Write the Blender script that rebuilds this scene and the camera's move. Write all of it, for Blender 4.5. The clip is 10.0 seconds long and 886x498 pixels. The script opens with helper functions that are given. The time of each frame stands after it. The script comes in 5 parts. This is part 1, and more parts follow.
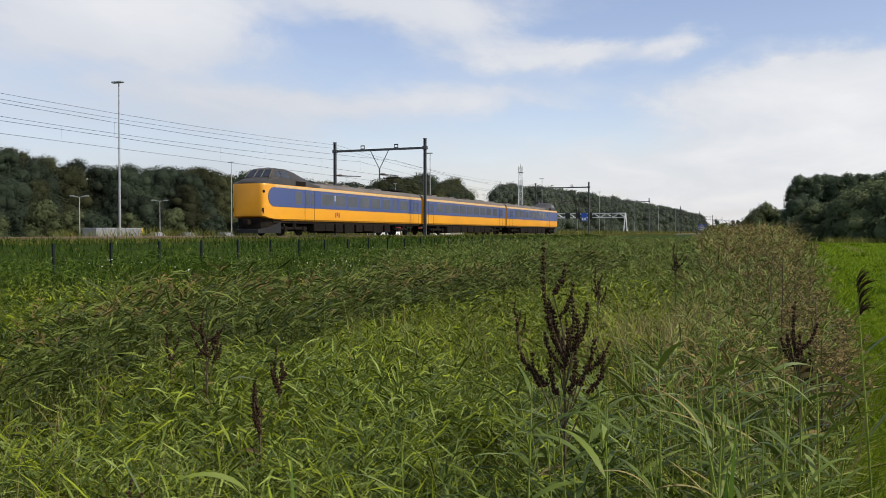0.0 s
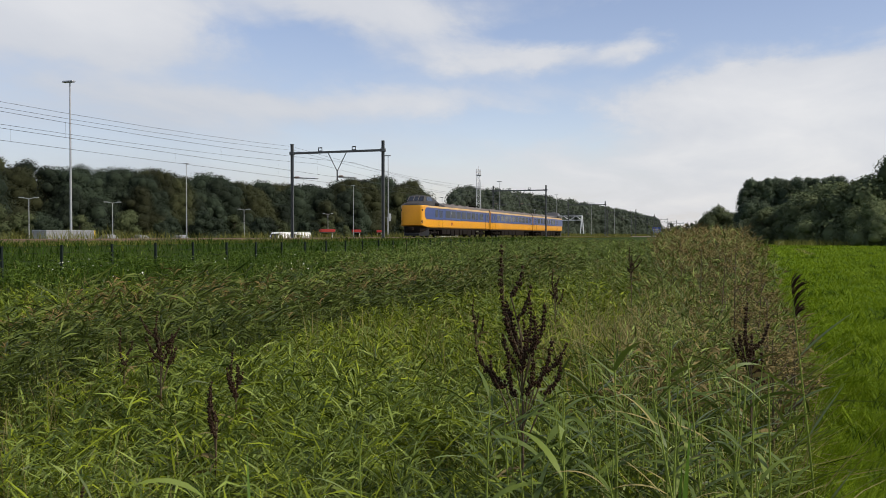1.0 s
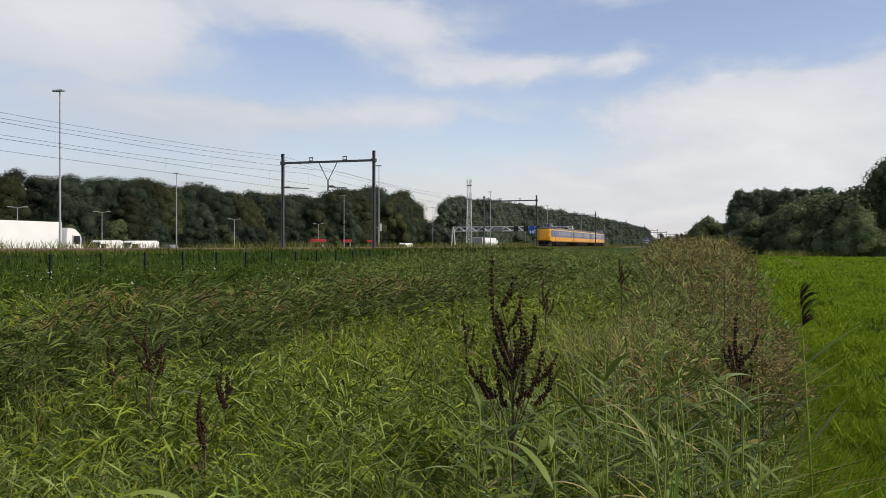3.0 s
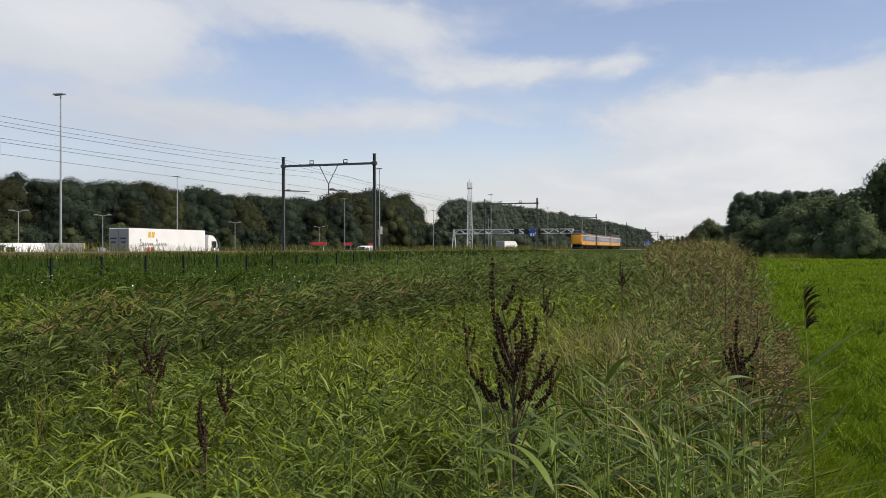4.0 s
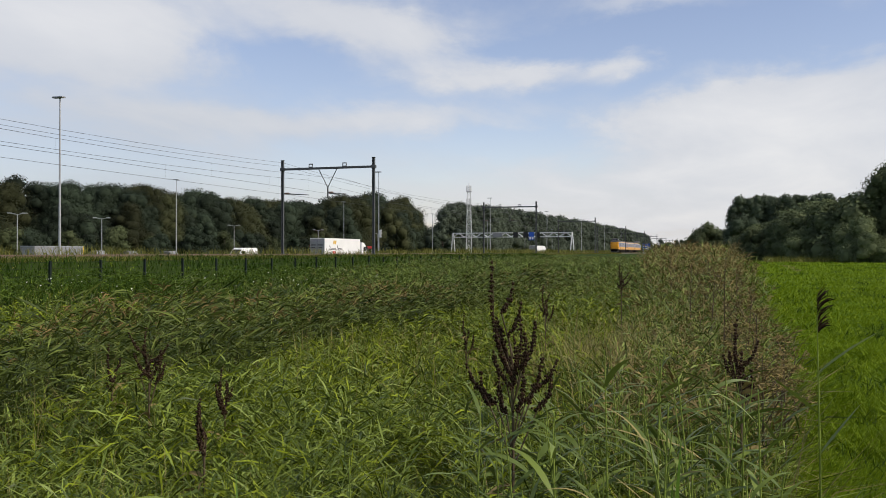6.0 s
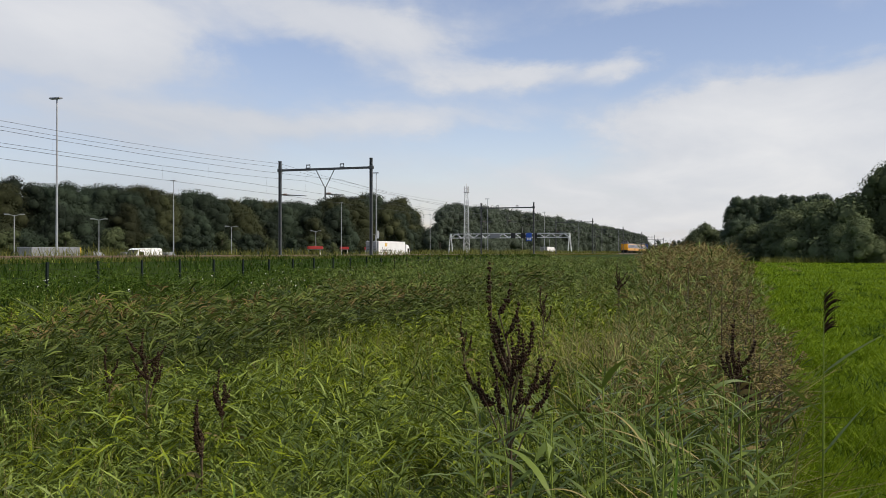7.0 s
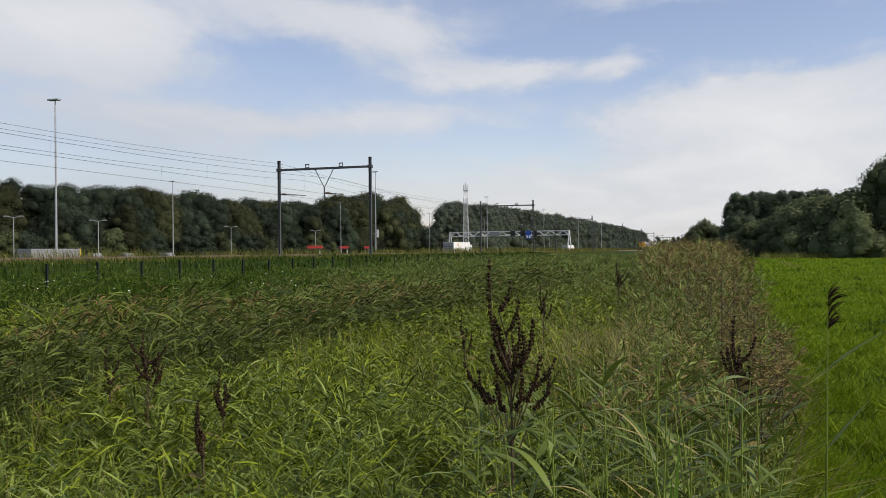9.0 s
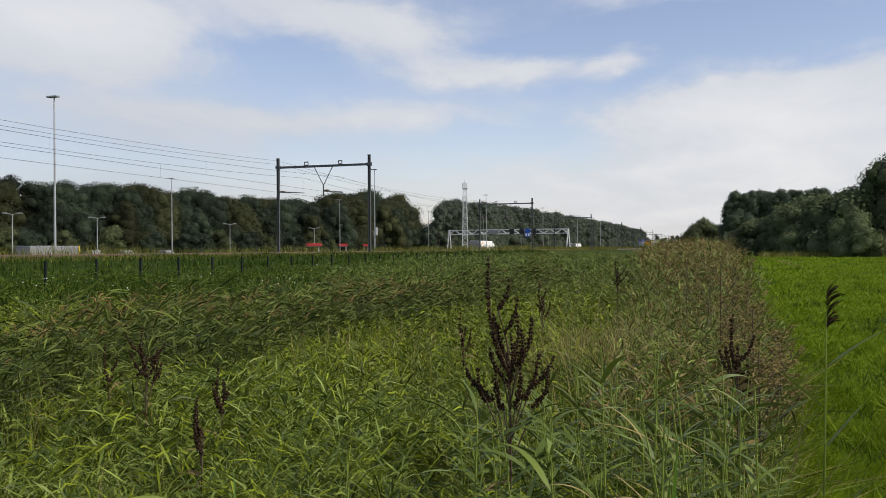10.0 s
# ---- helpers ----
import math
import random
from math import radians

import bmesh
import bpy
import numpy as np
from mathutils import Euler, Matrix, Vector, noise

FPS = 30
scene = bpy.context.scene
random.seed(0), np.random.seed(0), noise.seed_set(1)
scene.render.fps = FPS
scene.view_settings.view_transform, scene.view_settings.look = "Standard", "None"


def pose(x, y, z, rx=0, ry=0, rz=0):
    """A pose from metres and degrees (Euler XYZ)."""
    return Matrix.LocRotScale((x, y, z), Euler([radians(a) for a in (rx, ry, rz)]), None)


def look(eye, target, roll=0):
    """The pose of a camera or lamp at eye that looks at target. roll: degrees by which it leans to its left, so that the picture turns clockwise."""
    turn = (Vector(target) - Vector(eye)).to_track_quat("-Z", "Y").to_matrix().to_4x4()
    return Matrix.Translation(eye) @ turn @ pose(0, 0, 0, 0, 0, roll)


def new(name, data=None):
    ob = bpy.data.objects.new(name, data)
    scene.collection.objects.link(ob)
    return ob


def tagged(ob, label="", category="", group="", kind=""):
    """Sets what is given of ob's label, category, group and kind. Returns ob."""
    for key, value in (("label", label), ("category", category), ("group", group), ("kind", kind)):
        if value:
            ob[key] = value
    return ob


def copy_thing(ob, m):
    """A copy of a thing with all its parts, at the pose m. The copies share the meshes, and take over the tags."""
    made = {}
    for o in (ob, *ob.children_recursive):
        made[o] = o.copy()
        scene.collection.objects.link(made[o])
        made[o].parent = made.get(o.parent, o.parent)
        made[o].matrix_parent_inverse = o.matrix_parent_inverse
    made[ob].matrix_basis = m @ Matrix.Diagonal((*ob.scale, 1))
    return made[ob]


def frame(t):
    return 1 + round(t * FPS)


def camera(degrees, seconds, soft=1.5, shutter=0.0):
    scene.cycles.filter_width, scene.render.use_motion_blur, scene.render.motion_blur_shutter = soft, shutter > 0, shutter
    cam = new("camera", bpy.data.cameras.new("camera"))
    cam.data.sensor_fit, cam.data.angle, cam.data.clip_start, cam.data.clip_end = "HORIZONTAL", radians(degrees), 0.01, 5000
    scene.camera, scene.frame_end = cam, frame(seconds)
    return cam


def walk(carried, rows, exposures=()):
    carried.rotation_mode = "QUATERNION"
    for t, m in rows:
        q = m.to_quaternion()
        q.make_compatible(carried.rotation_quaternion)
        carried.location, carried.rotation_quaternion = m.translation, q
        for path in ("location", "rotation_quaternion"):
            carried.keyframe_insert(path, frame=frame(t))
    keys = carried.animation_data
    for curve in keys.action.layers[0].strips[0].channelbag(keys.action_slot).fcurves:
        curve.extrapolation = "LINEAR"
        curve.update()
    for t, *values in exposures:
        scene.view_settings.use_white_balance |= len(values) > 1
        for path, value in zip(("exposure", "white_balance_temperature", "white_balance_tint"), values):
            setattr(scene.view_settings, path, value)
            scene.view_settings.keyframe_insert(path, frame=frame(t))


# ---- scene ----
EYE = 1.7
cam = camera(55.19, 10.0, soft=0.75)
PATH = [
    (0, pose(0, 0, EYE, 88.949, 0.073, 21.666)),
    (0.5, pose(0, 0, EYE, 89.055, 0.049, 19.763)),
    (1, pose(0, 0, EYE, 89.115, 0.056, 18.837)),
    (1.5, pose(0, 0, EYE, 89.223, -0.037, 18.378)),
    (2, pose(0, 0, EYE, 89.478, 0.002, 18.200)),
    (2.5, pose(0, 0, EYE, 89.662, -0.066, 18.192)),
    (4, pose(0, 0, EYE, 89.990, 0.047, 18.252)),
    (4.5, pose(0, 0, EYE, 90.044, 0.013, 18.249)),
    (5, pose(0, 0, EYE, 90.079, 0.038, 18.262)),
    (5.5, pose(0, 0, EYE, 90.154, 0.011, 18.248)),
    (7, pose(0, 0, EYE, 90.276, 0.036, 18.026)),
    (7.5, pose(0, 0, EYE, 90.274, 0.172, 18.030)),
    (8, pose(0, 0, EYE, 90.273, 0.306, 17.979)),
    (8.5, pose(0, 0, EYE, 90.247, 0.414, 17.993)),
    (9, pose(0, 0, EYE, 90.168, 0.508, 18.006)),
    (9.5, pose(0, 0, EYE, 90.014, 0.429, 17.986)),
    (10, pose(0, 0, EYE, 90.028, 0.368, 17.937)),
]
walk(cam, PATH, exposures=[(0, -0.1), (1, -0.22), (2.5, -0.2), (5, -0.2), (7.5, -0.24), (10, -0.2)])

# ---- light ----
SUN_EL, SUN_AZ = 44.0, 97.0  # azimuth counted from +Y (along the track) towards +X
az, el = radians(SUN_AZ), radians(SUN_EL)
sun_way = Vector((math.sin(az) * math.cos(el), math.cos(az) * math.cos(el), math.sin(el)))
sun = new("sun", bpy.data.lights.new("sun", "SUN"))
sun.data.energy, sun.data.angle, sun.data.color = 4.6, radians(1.5), (1.0, 0.93, 0.80)
sun.matrix_world = look(sun_way * 100, (0, 0, 0))

world = bpy.data.worlds.new("sky")
scene.world = world
world.use_nodes = True


CLOUDS = (
    # bearing, height, half width, half height (degrees), slope, weight; below zero: a blue gap
    (-42.2, 13.5, 9.4, 3.2, 0, 1.0),
    (-23.5, 15.1, 9.1, 2.1, 10, 0.9),
    (-14.1, 11.7, 4.2, 0.9, 0, 0.85),
    (-6.7, 12.3, 2.8, 0.9, -18, 0.65),
    (2.0, 9.3, 8.3, 2.0, -13, 1.1),
    (8.4, 6.5, 9.8, 3.4, 0, 1.0),
    (-26.5, 9.2, 16.6, 1.1, 1, 0.7),
    (-4.3, 3.4, 21.1, 3.8, 0, 0.55),
    (-39.3, 7.3, 9.8, 1.1, 0, 0.3),
    (-5.4, 15.8, 4.9, 0.9, 0, 0.5),
    (8.4, 11.8, 4.2, 0.9, 10, 0.4),
    (-30.9, 12.1, 7.2, 1.3, 10, -0.45),
    (3.7, 13.2, 9.4, 1.6, 9, -0.6),
    (-11.3, 13.6, 6.4, 0.9, 0, -0.4),
    (-12.4, 7.2, 9.8, 1.3, 0, -0.4),
    (-34.8, 9.9, 11.3, 0.7, 0, -0.4),
    (-34.1, 5.2, 15.8, 1.4, 0, -0.15),
)


def sky():
    nt = world.node_tree
    nt.nodes.clear()
    n, li = nt.nodes.new, nt.links.new
    out, bg = n("ShaderNodeOutputWorld"), n("ShaderNodeBackground")
    tex = n("ShaderNodeTexSky")
    tex.sky_type, tex.sun_disc = "NISHITA", False
    tex.sun_elevation, tex.sun_rotation = el, az
    tex.air_density, tex.dust_density, tex.ozone_density = 1.0, 0.8, 2.5
    gain = n("ShaderNodeVectorMath")
    gain.operation = "MULTIPLY"
    gain.inputs[1].default_value = (SKY * 1.24, SKY * 1.02, SKY * 0.97)
    li(tex.outputs[0], gain.inputs[0])
    co, sep = n("ShaderNodeTexCoord"), n("ShaderNodeSeparateXYZ")
    li(co.outputs["Generated"], sep.inputs[0])

    def m(op, a, b=0.0, c=0.0, clamp=False):
        k = n("ShaderNodeMath")
        k.operation, k.use_clamp = op, clamp
        for i, q in enumerate((a, b, c)):
            if isinstance(q, (int, float)):
                k.inputs[i].default_value = q
            else:
                li(q, k.inputs[i])
        return k.outputs[0]

    z = m("MAXIMUM", sep.outputs[2], 0.0)
    zz = m("ADD", z, 0.16)
    comb = n("ShaderNodeCombineXYZ")
    li(m("DIVIDE", sep.outputs[0], zz), comb.inputs[0])
    li(m("DIVIDE", sep.outputs[1], zz), comb.inputs[1])

    def noise_tex(scale, detail, rough, offset, stretch, source):
        mp, t = n("ShaderNodeMapping"), n("ShaderNodeTexNoise")
        mp.inputs["Location"].default_value, mp.inputs["Scale"].default_value = offset, stretch
        mp.inputs["Rotation"].default_value = (0, 0, radians(-25))
        t.inputs["Scale"].default_value, t.inputs["Detail"].default_value, t.inputs["Roughness"].default_value = scale, detail, rough
        t.inputs["Distortion"].default_value = 0.35
        li(source, mp.inputs[0])
        li(mp.outputs[0], t.inputs["Vector"])
        return t.outputs["Fac"]

    big = noise_tex(0.55, 6, 0.52, (CLOUD_X, CLOUD_Y, 0), (1.0, 0.75, 1), comb.outputs[0])
    fine = noise_tex(2.2, 8, 0.55, (5.1, 2.7, 3), (1.0, 0.6, 1), comb.outputs[0])
    # bearing and height of the view line in degrees, frayed by noise
    fray = noise_tex(5.0, 6, 0.6, (1.0, 4.0, 2.0), (1, 1, 2.2), co.outputs["Generated"])
    fray2 = noise_tex(5.0, 6, 0.6, (7.0, 2.0, 5.0), (1, 1, 2.2), co.outputs["Generated"])
    az_deg = m("ADD", m("MULTIPLY", m("ARCTAN2", sep.outputs[0], sep.outputs[1]), 57.3), m("MULTIPLY", m("SUBTRACT", fray, 0.5), 16.0))
    el_deg = m("ADD", m("MULTIPLY", m("ARCSINE", sep.outputs[2]), 57.3), m("MULTIPLY", m("SUBTRACT", fray2, 0.5), 5.0))
    mix = m("ADD", m("MULTIPLY", big, 0.42), m("MULTIPLY", fine, 0.40))
    for bear, high, wide, tall_, slope, weight in CLOUDS:
        du, dv = m("SUBTRACT", az_deg, bear), m("SUBTRACT", el_deg, high)
        c_, s_ = math.cos(radians(-slope)), math.sin(radians(-slope))
        pu = m("DIVIDE", m("ADD", m("MULTIPLY", du, c_), m("MULTIPLY", dv, s_)), wide)
        pv = m("DIVIDE", m("SUBTRACT", m("MULTIPLY", dv, c_), m("MULTIPLY", du, s_)), tall_)
        d2 = m("ADD", m("MULTIPLY", pu, pu), m("MULTIPLY", pv, pv))
        mix = m("ADD", mix, m("MULTIPLY", m("POWER", 2.718, m("MULTIPLY", d2, -0.9)), weight * 0.30))
    ramp = n("ShaderNodeMapRange")
    ramp.interpolation_type = "SMOOTHSTEP"
    ramp.inputs["From Min"].default_value, ramp.inputs["From Max"].default_value = 0.36, 0.62
    ramp.inputs["To Max"].default_value = 0.90
    li(mix, ramp.inputs["Value"])
    tone = n("ShaderNodeMix")
    tone.data_type = "RGBA"
    tone.inputs["A"].default_value, tone.inputs["B"].default_value = (0.49, 0.55, 0.67, 1), (1.07, 1.05, 1.03, 1)
    li(m("ADD", m("MULTIPLY", fine, 0.45), m("MULTIPLY", mix, 0.55), clamp=True), tone.inputs["Factor"])
    full = n("ShaderNodeMix")
    full.data_type = "RGBA"
    li(ramp.outputs[0], full.inputs["Factor"])
    li(gain.outputs[0], full.inputs["A"])
    li(tone.outputs["Result"], full.inputs["B"])
    side = m("MULTIPLY", m("SUBTRACT", -14.0, az_deg), 0.045, clamp=True)
    thin = m("MULTIPLY", m("MULTIPLY", side, m("SUBTRACT", 1.0, m("DIVIDE", z, 0.26), clamp=True)), 0.75)
    veil = n("ShaderNodeMix")
    veil.data_type = "RGBA"
    veil.inputs["B"].default_value = (0.47, 0.53, 0.63, 1)
    li(thin, veil.inputs["Factor"])
    li(full.outputs["Result"], veil.inputs["A"])
    li(veil.outputs["Result"], bg.inputs[0])
    bg.inputs[1].default_value = 1.0
    li(bg.outputs[0], out.inputs[0])


SKY, CLOUD_X, CLOUD_Y = 0.175, 1.3, 0.4
sky()


# ---- materials ----
def material(name, colour, rough=0.6, metal=0.0, colour2=None, scale=6.0, bump=0.0, bump_scale=40.0, island=0.0, per_object=0.0,
             through_light=0.0, spec=0.5, coat=0.0, stretch=(1, 1, 1)):
    """A principled material, mottled between two colours, with fine relief and a spread of tone from piece to piece."""
    ma = bpy.data.materials.new(name)
    ma.use_nodes = True
    nt = ma.node_tree
    n, li = nt.nodes.new, nt.links.new
    bs = nt.nodes["Principled BSDF"]
    co, mp = n("ShaderNodeTexCoord"), n("ShaderNodeMapping")
    li(co.outputs["Object"], mp.inputs[0])
    mp.inputs["Scale"].default_value = stretch
    t = n("ShaderNodeTexNoise")
    t.inputs["Scale"].default_value, t.inputs["Detail"].default_value, t.inputs["Roughness"].default_value = scale, 6, 0.62
    li(mp.outputs[0], t.inputs["Vector"])
    rg = n("ShaderNodeMapRange")
    rg.inputs["From Min"].default_value, rg.inputs["From Max"].default_value = 0.3, 0.7
    li(t.outputs["Fac"], rg.inputs["Value"])
    mx = n("ShaderNodeMix")
    mx.data_type = "RGBA"
    c2 = colour2 or tuple(c * 0.75 for c in colour)
    mx.inputs["A"].default_value, mx.inputs["B"].default_value = (*colour, 1), (*c2, 1)
    fac = rg.outputs[0]
    if island:
        ge = n("ShaderNodeNewGeometry")
        ad = n("ShaderNodeMix")
        ad.data_type = "FLOAT"
        ad.inputs["Factor"].default_value = island
        li(fac, ad.inputs["A"])
        li(ge.outputs["Random Per Island"], ad.inputs["B"])
        fac = ad.outputs["Result"]
    li(fac, mx.inputs["Factor"])
    col = mx.outputs["Result"]
    if per_object:
        ob = n("ShaderNodeObjectInfo")
        hs, ra = n("ShaderNodeHueSaturation"), n("ShaderNodeMapRange")
        ra.inputs["To Min"].default_value, ra.inputs["To Max"].default_value = 1 - per_object, 1 + per_object
        li(ob.outputs["Random"], ra.inputs["Value"])
        li(ra.outputs[0], hs.inputs["Value"])
        li(col, hs.inputs["Color"])
        col = hs.outputs["Color"]
    li(col, bs.inputs["Base Color"])
    bs.inputs["Roughness"].default_value, bs.inputs["Metallic"].default_value = rough, metal
    bs.inputs["Specular IOR Level"].default_value, bs.inputs["Coat Weight"].default_value = spec, coat
    if bump:
        b, t2 = n("ShaderNodeBump"), n("ShaderNodeTexNoise")
        t2.inputs["Scale"].default_value, t2.inputs["Detail"].default_value = bump_scale, 4
        li(mp.outputs[0], t2.inputs["Vector"])
        li(t2.outputs["Fac"], b.inputs["Height"])
        b.inputs["Strength"].default_value, b.inputs["Distance"].default_value = bump, 0.02
        li(b.outputs[0], bs.inputs["Normal"])
    if through_light:
        tr, ms = n("ShaderNodeBsdfTranslucent"), n("ShaderNodeMixShader")
        li(col, tr.inputs[0])
        ms.inputs[0].default_value = through_light
        li(bs.outputs[0], ms.inputs[1])
        li(tr.outputs[0], ms.inputs[2])
        li(ms.outputs[0], nt.nodes["Material Output"].inputs[0])
    return ma


M = {}


def mat(name, *a, **k):
    M[name] = material(name, *a, **k)


# soil is coloured darker than earth to deepen the shade between blades
mat("soil", (0.012, 0.014, 0.005), 0.95, colour2=(0.022, 0.020, 0.009), spec=0.03, scale=1.5, bump=0.6, bump_scale=12)
mat("meadow", (0.090, 0.15, 0.004), 0.95, colour2=(0.055, 0.10, 0.004), spec=0.04, scale=0.35, bump=0.8, bump_scale=14)
mat("verge", (0.018, 0.036, 0.004), 0.95, colour2=(0.032, 0.048, 0.008), spec=0.05, scale=0.5, bump=0.8, bump_scale=10)
# near-black ends of grass and reed_leaf stand in for shade between blades
mat("grass", (0.013, 0.027, 0.002), 0.6, colour2=(0.256, 0.312, 0.024), scale=0.7, island=0.85, through_light=0.16, spec=0.07)
# the greyer pale end carries the leaves' sky sheen
mat("reed_leaf", (0.012, 0.029, 0.003), 0.45, colour2=(0.228, 0.292, 0.056), scale=0.9, island=0.88, through_light=0.15, spec=0.16)
mat("reed_cool", (0.018, 0.040, 0.006), 0.45, colour2=(0.135, 0.178, 0.038), scale=3, island=0.8, through_light=0.15, spec=0.2)
mat("reed_dark", (0.010, 0.023, 0.003), 0.5, colour2=(0.145, 0.180, 0.036), scale=0.8, island=0.85, through_light=0.16, spec=0.14)
mat("plume", (0.10, 0.07, 0.026), 0.9, colour2=(0.23, 0.16, 0.065), spec=0.1, scale=3, island=0.6, through_light=0.15)
mat("straw", (0.36, 0.30, 0.135), 0.75, colour2=(0.18, 0.155, 0.05), spec=0.15, scale=1, island=0.7, through_light=0.25)
mat("weed_brown", (0.13, 0.092, 0.034), 0.85, colour2=(0.23, 0.185, 0.075), spec=0.1, scale=1.2, island=0.7, through_light=0.15)
mat("blossom", (0.75, 0.74, 0.66), 0.8)
mat("lush", (0.058, 0.112, 0.004), 0.6, colour2=(0.230, 0.312, 0.012), scale=0.5, island=0.75, through_light=0.3, spec=0.08)
mat("bank", (0.012, 0.032, 0.003), 0.6, colour2=(0.056, 0.102, 0.009), scale=0.6, island=0.75, through_light=0.25, spec=0.08)
mat("nettle", (0.013, 0.034, 0.004), 0.6, colour2=(0.115, 0.172, 0.020), scale=0.6, island=0.8, through_light=0.2, spec=0.1)
mat("verge_leaf", (0.075, 0.095, 0.013), 0.7, colour2=(0.24, 0.22, 0.06), scale=0.5, island=0.7, through_light=0.3, spec=0.1)
mat("dock_seed", (0.014, 0.009, 0.007), 0.85, colour2=(0.048, 0.026, 0.014), scale=20, island=0.5, spec=0.1)
mat("dock_stem", (0.06, 0.035, 0.018), 0.7, colour2=(0.09, 0.07, 0.03), scale=8)
mat("fresh_leaf", (0.12, 0.22, 0.02), 0.5, colour2=(0.09, 0.17, 0.025), scale=8, through_light=0.4)
mat("bark", (0.06, 0.048, 0.036), 0.95, colour2=(0.10, 0.085, 0.065), scale=4, bump=0.8, bump_scale=12)
mat("foliage", (0.018, 0.028, 0.016), 0.8, colour2=(0.038, 0.052, 0.031), scale=0.2, island=0.25, per_object=0.5, through_light=0.15, spec=0.15)
mat("foliage_poplar", (0.050, 0.072, 0.042), 0.75, colour2=(0.092, 0.120, 0.070), scale=0.3, island=0.3, per_object=0.15, through_light=0.25, spec=0.25)
mat("foliage_willow", (0.070, 0.090, 0.038), 0.8, colour2=(0.140, 0.165, 0.080), scale=0.3, island=0.35, per_object=0.3, through_light=0.25, spec=0.15)
mat("foliage_light", (0.050, 0.066, 0.026), 0.8, colour2=(0.090, 0.105, 0.048), scale=0.25, island=0.3, per_object=0.25, through_light=0.2, spec=0.15)
mat("foliage_mixed", (0.028, 0.034, 0.013), 0.8, colour2=(0.056, 0.060, 0.025), scale=0.25, island=0.3, per_object=0.4, through_light=0.15, spec=0.15)
# haze of the far air is mixed into this paler, greyer leaf colour
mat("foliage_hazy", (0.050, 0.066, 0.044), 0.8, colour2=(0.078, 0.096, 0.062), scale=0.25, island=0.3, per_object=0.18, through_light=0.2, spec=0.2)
mat("ballast", (0.12, 0.105, 0.075), 0.95, colour2=(0.18, 0.16, 0.115), spec=0.1, scale=9, bump=1.0, bump_scale=22)
mat("asphalt", (0.05, 0.05, 0.052), 0.9, colour2=(0.065, 0.064, 0.062), scale=3, bump=0.4, bump_scale=80)
mat("rail_steel", (0.16, 0.10, 0.07), 0.55, 0.6, colour2=(0.22, 0.16, 0.12), scale=14)
mat("concrete", (0.34, 0.33, 0.31), 0.9, colour2=(0.26, 0.25, 0.23), scale=5, bump=0.3)
mat("mast_steel", (0.062, 0.070, 0.072), 0.6, 0.35, colour2=(0.095, 0.10, 0.10), scale=3, bump=0.1)
mat("galvanised", (0.42, 0.43, 0.44), 0.5, 0.55, colour2=(0.33, 0.34, 0.35), scale=2)
mat("white_steel", (0.72, 0.73, 0.73), 0.45, 0.1, colour2=(0.58, 0.59, 0.6), scale=1.5)
mat("wire", (0.05, 0.052, 0.055), 0.5, 0.6)
mat("insulator", (0.17, 0.10, 0.07), 0.35)
mat("fence_green", (0.008, 0.014, 0.012), 0.7, colour2=(0.014, 0.02, 0.017), scale=6, spec=0.15)
mat("train_yellow", (0.70, 0.315, 0.006), 0.38, colour2=(0.60, 0.265, 0.010), scale=0.8, coat=0.15, stretch=(1, 0.3, 1))
mat("train_blue", (0.046, 0.074, 0.215), 0.35, colour2=(0.055, 0.080, 0.19), scale=0.8, coat=0.15)
mat("train_cream", (0.62, 0.47, 0.24), 0.5, colour2=(0.5, 0.37, 0.19), scale=1.5)
mat("cab_grey", (0.032, 0.031, 0.030), 0.6, colour2=(0.058, 0.054, 0.050), scale=0.9, bump=0.1, spec=0.25)
mat("train_grey", (0.095, 0.085, 0.075), 0.75, colour2=(0.16, 0.14, 0.118), scale=0.9, bump=0.1, stretch=(1, 0.4, 1), spec=0.3)
mat("train_dark", (0.006, 0.006, 0.006), 0.85, colour2=(0.020, 0.015, 0.011), scale=3, bump=0.3, spec=0.08)
mat("skirt_grey", (0.020, 0.021, 0.023), 0.6, colour2=(0.014, 0.014, 0.014), scale=3, spec=0.2)
mat("train_red", (0.30, 0.06, 0.03), 0.5)
# base colour lifted to grey-blue for the sky mirrored in the panes
mat("train_glass", (0.075, 0.088, 0.105), 0.12, colour2=(0.115, 0.125, 0.14), scale=0.6, spec=0.7)
mat("window_glass", (0.02, 0.024, 0.028), 0.06, colour2=(0.03, 0.034, 0.038), scale=0.6, spec=0.9)
mat("window_seal", (0.09, 0.12, 0.23), 0.6)
mat("truck_white", (0.80, 0.79, 0.77), 0.42, colour2=(0.72, 0.71, 0.69), scale=0.7)
mat("truck_grey", (0.25, 0.255, 0.26), 0.5, colour2=(0.2, 0.205, 0.21), scale=2)
mat("orange", (0.75, 0.20, 0.02), 0.45)
mat("rubber", (0.018, 0.018, 0.019), 0.85)
mat("sign_blue", (0.02, 0.10, 0.48), 0.4)
mat("sign_black", (0.01, 0.01, 0.012), 0.5)
mat("canopy_red", (0.45, 0.035, 0.03), 0.6)
mat("trailer_grey", (0.25, 0.255, 0.265), 0.6, colour2=(0.19, 0.195, 0.2), scale=2)
mat("marker_yellow", (0.8, 0.55, 0.05), 0.5)
mat("car_paint", (0.22, 0.22, 0.23), 0.3, coat=0.4, per_object=0.6)
mat("mark_dark", (0.03, 0.03, 0.035), 0.6)
mat("mark_gold", (0.72, 0.45, 0.05), 0.6)
mat("mark_red", (0.55, 0.03, 0.03), 0.6)


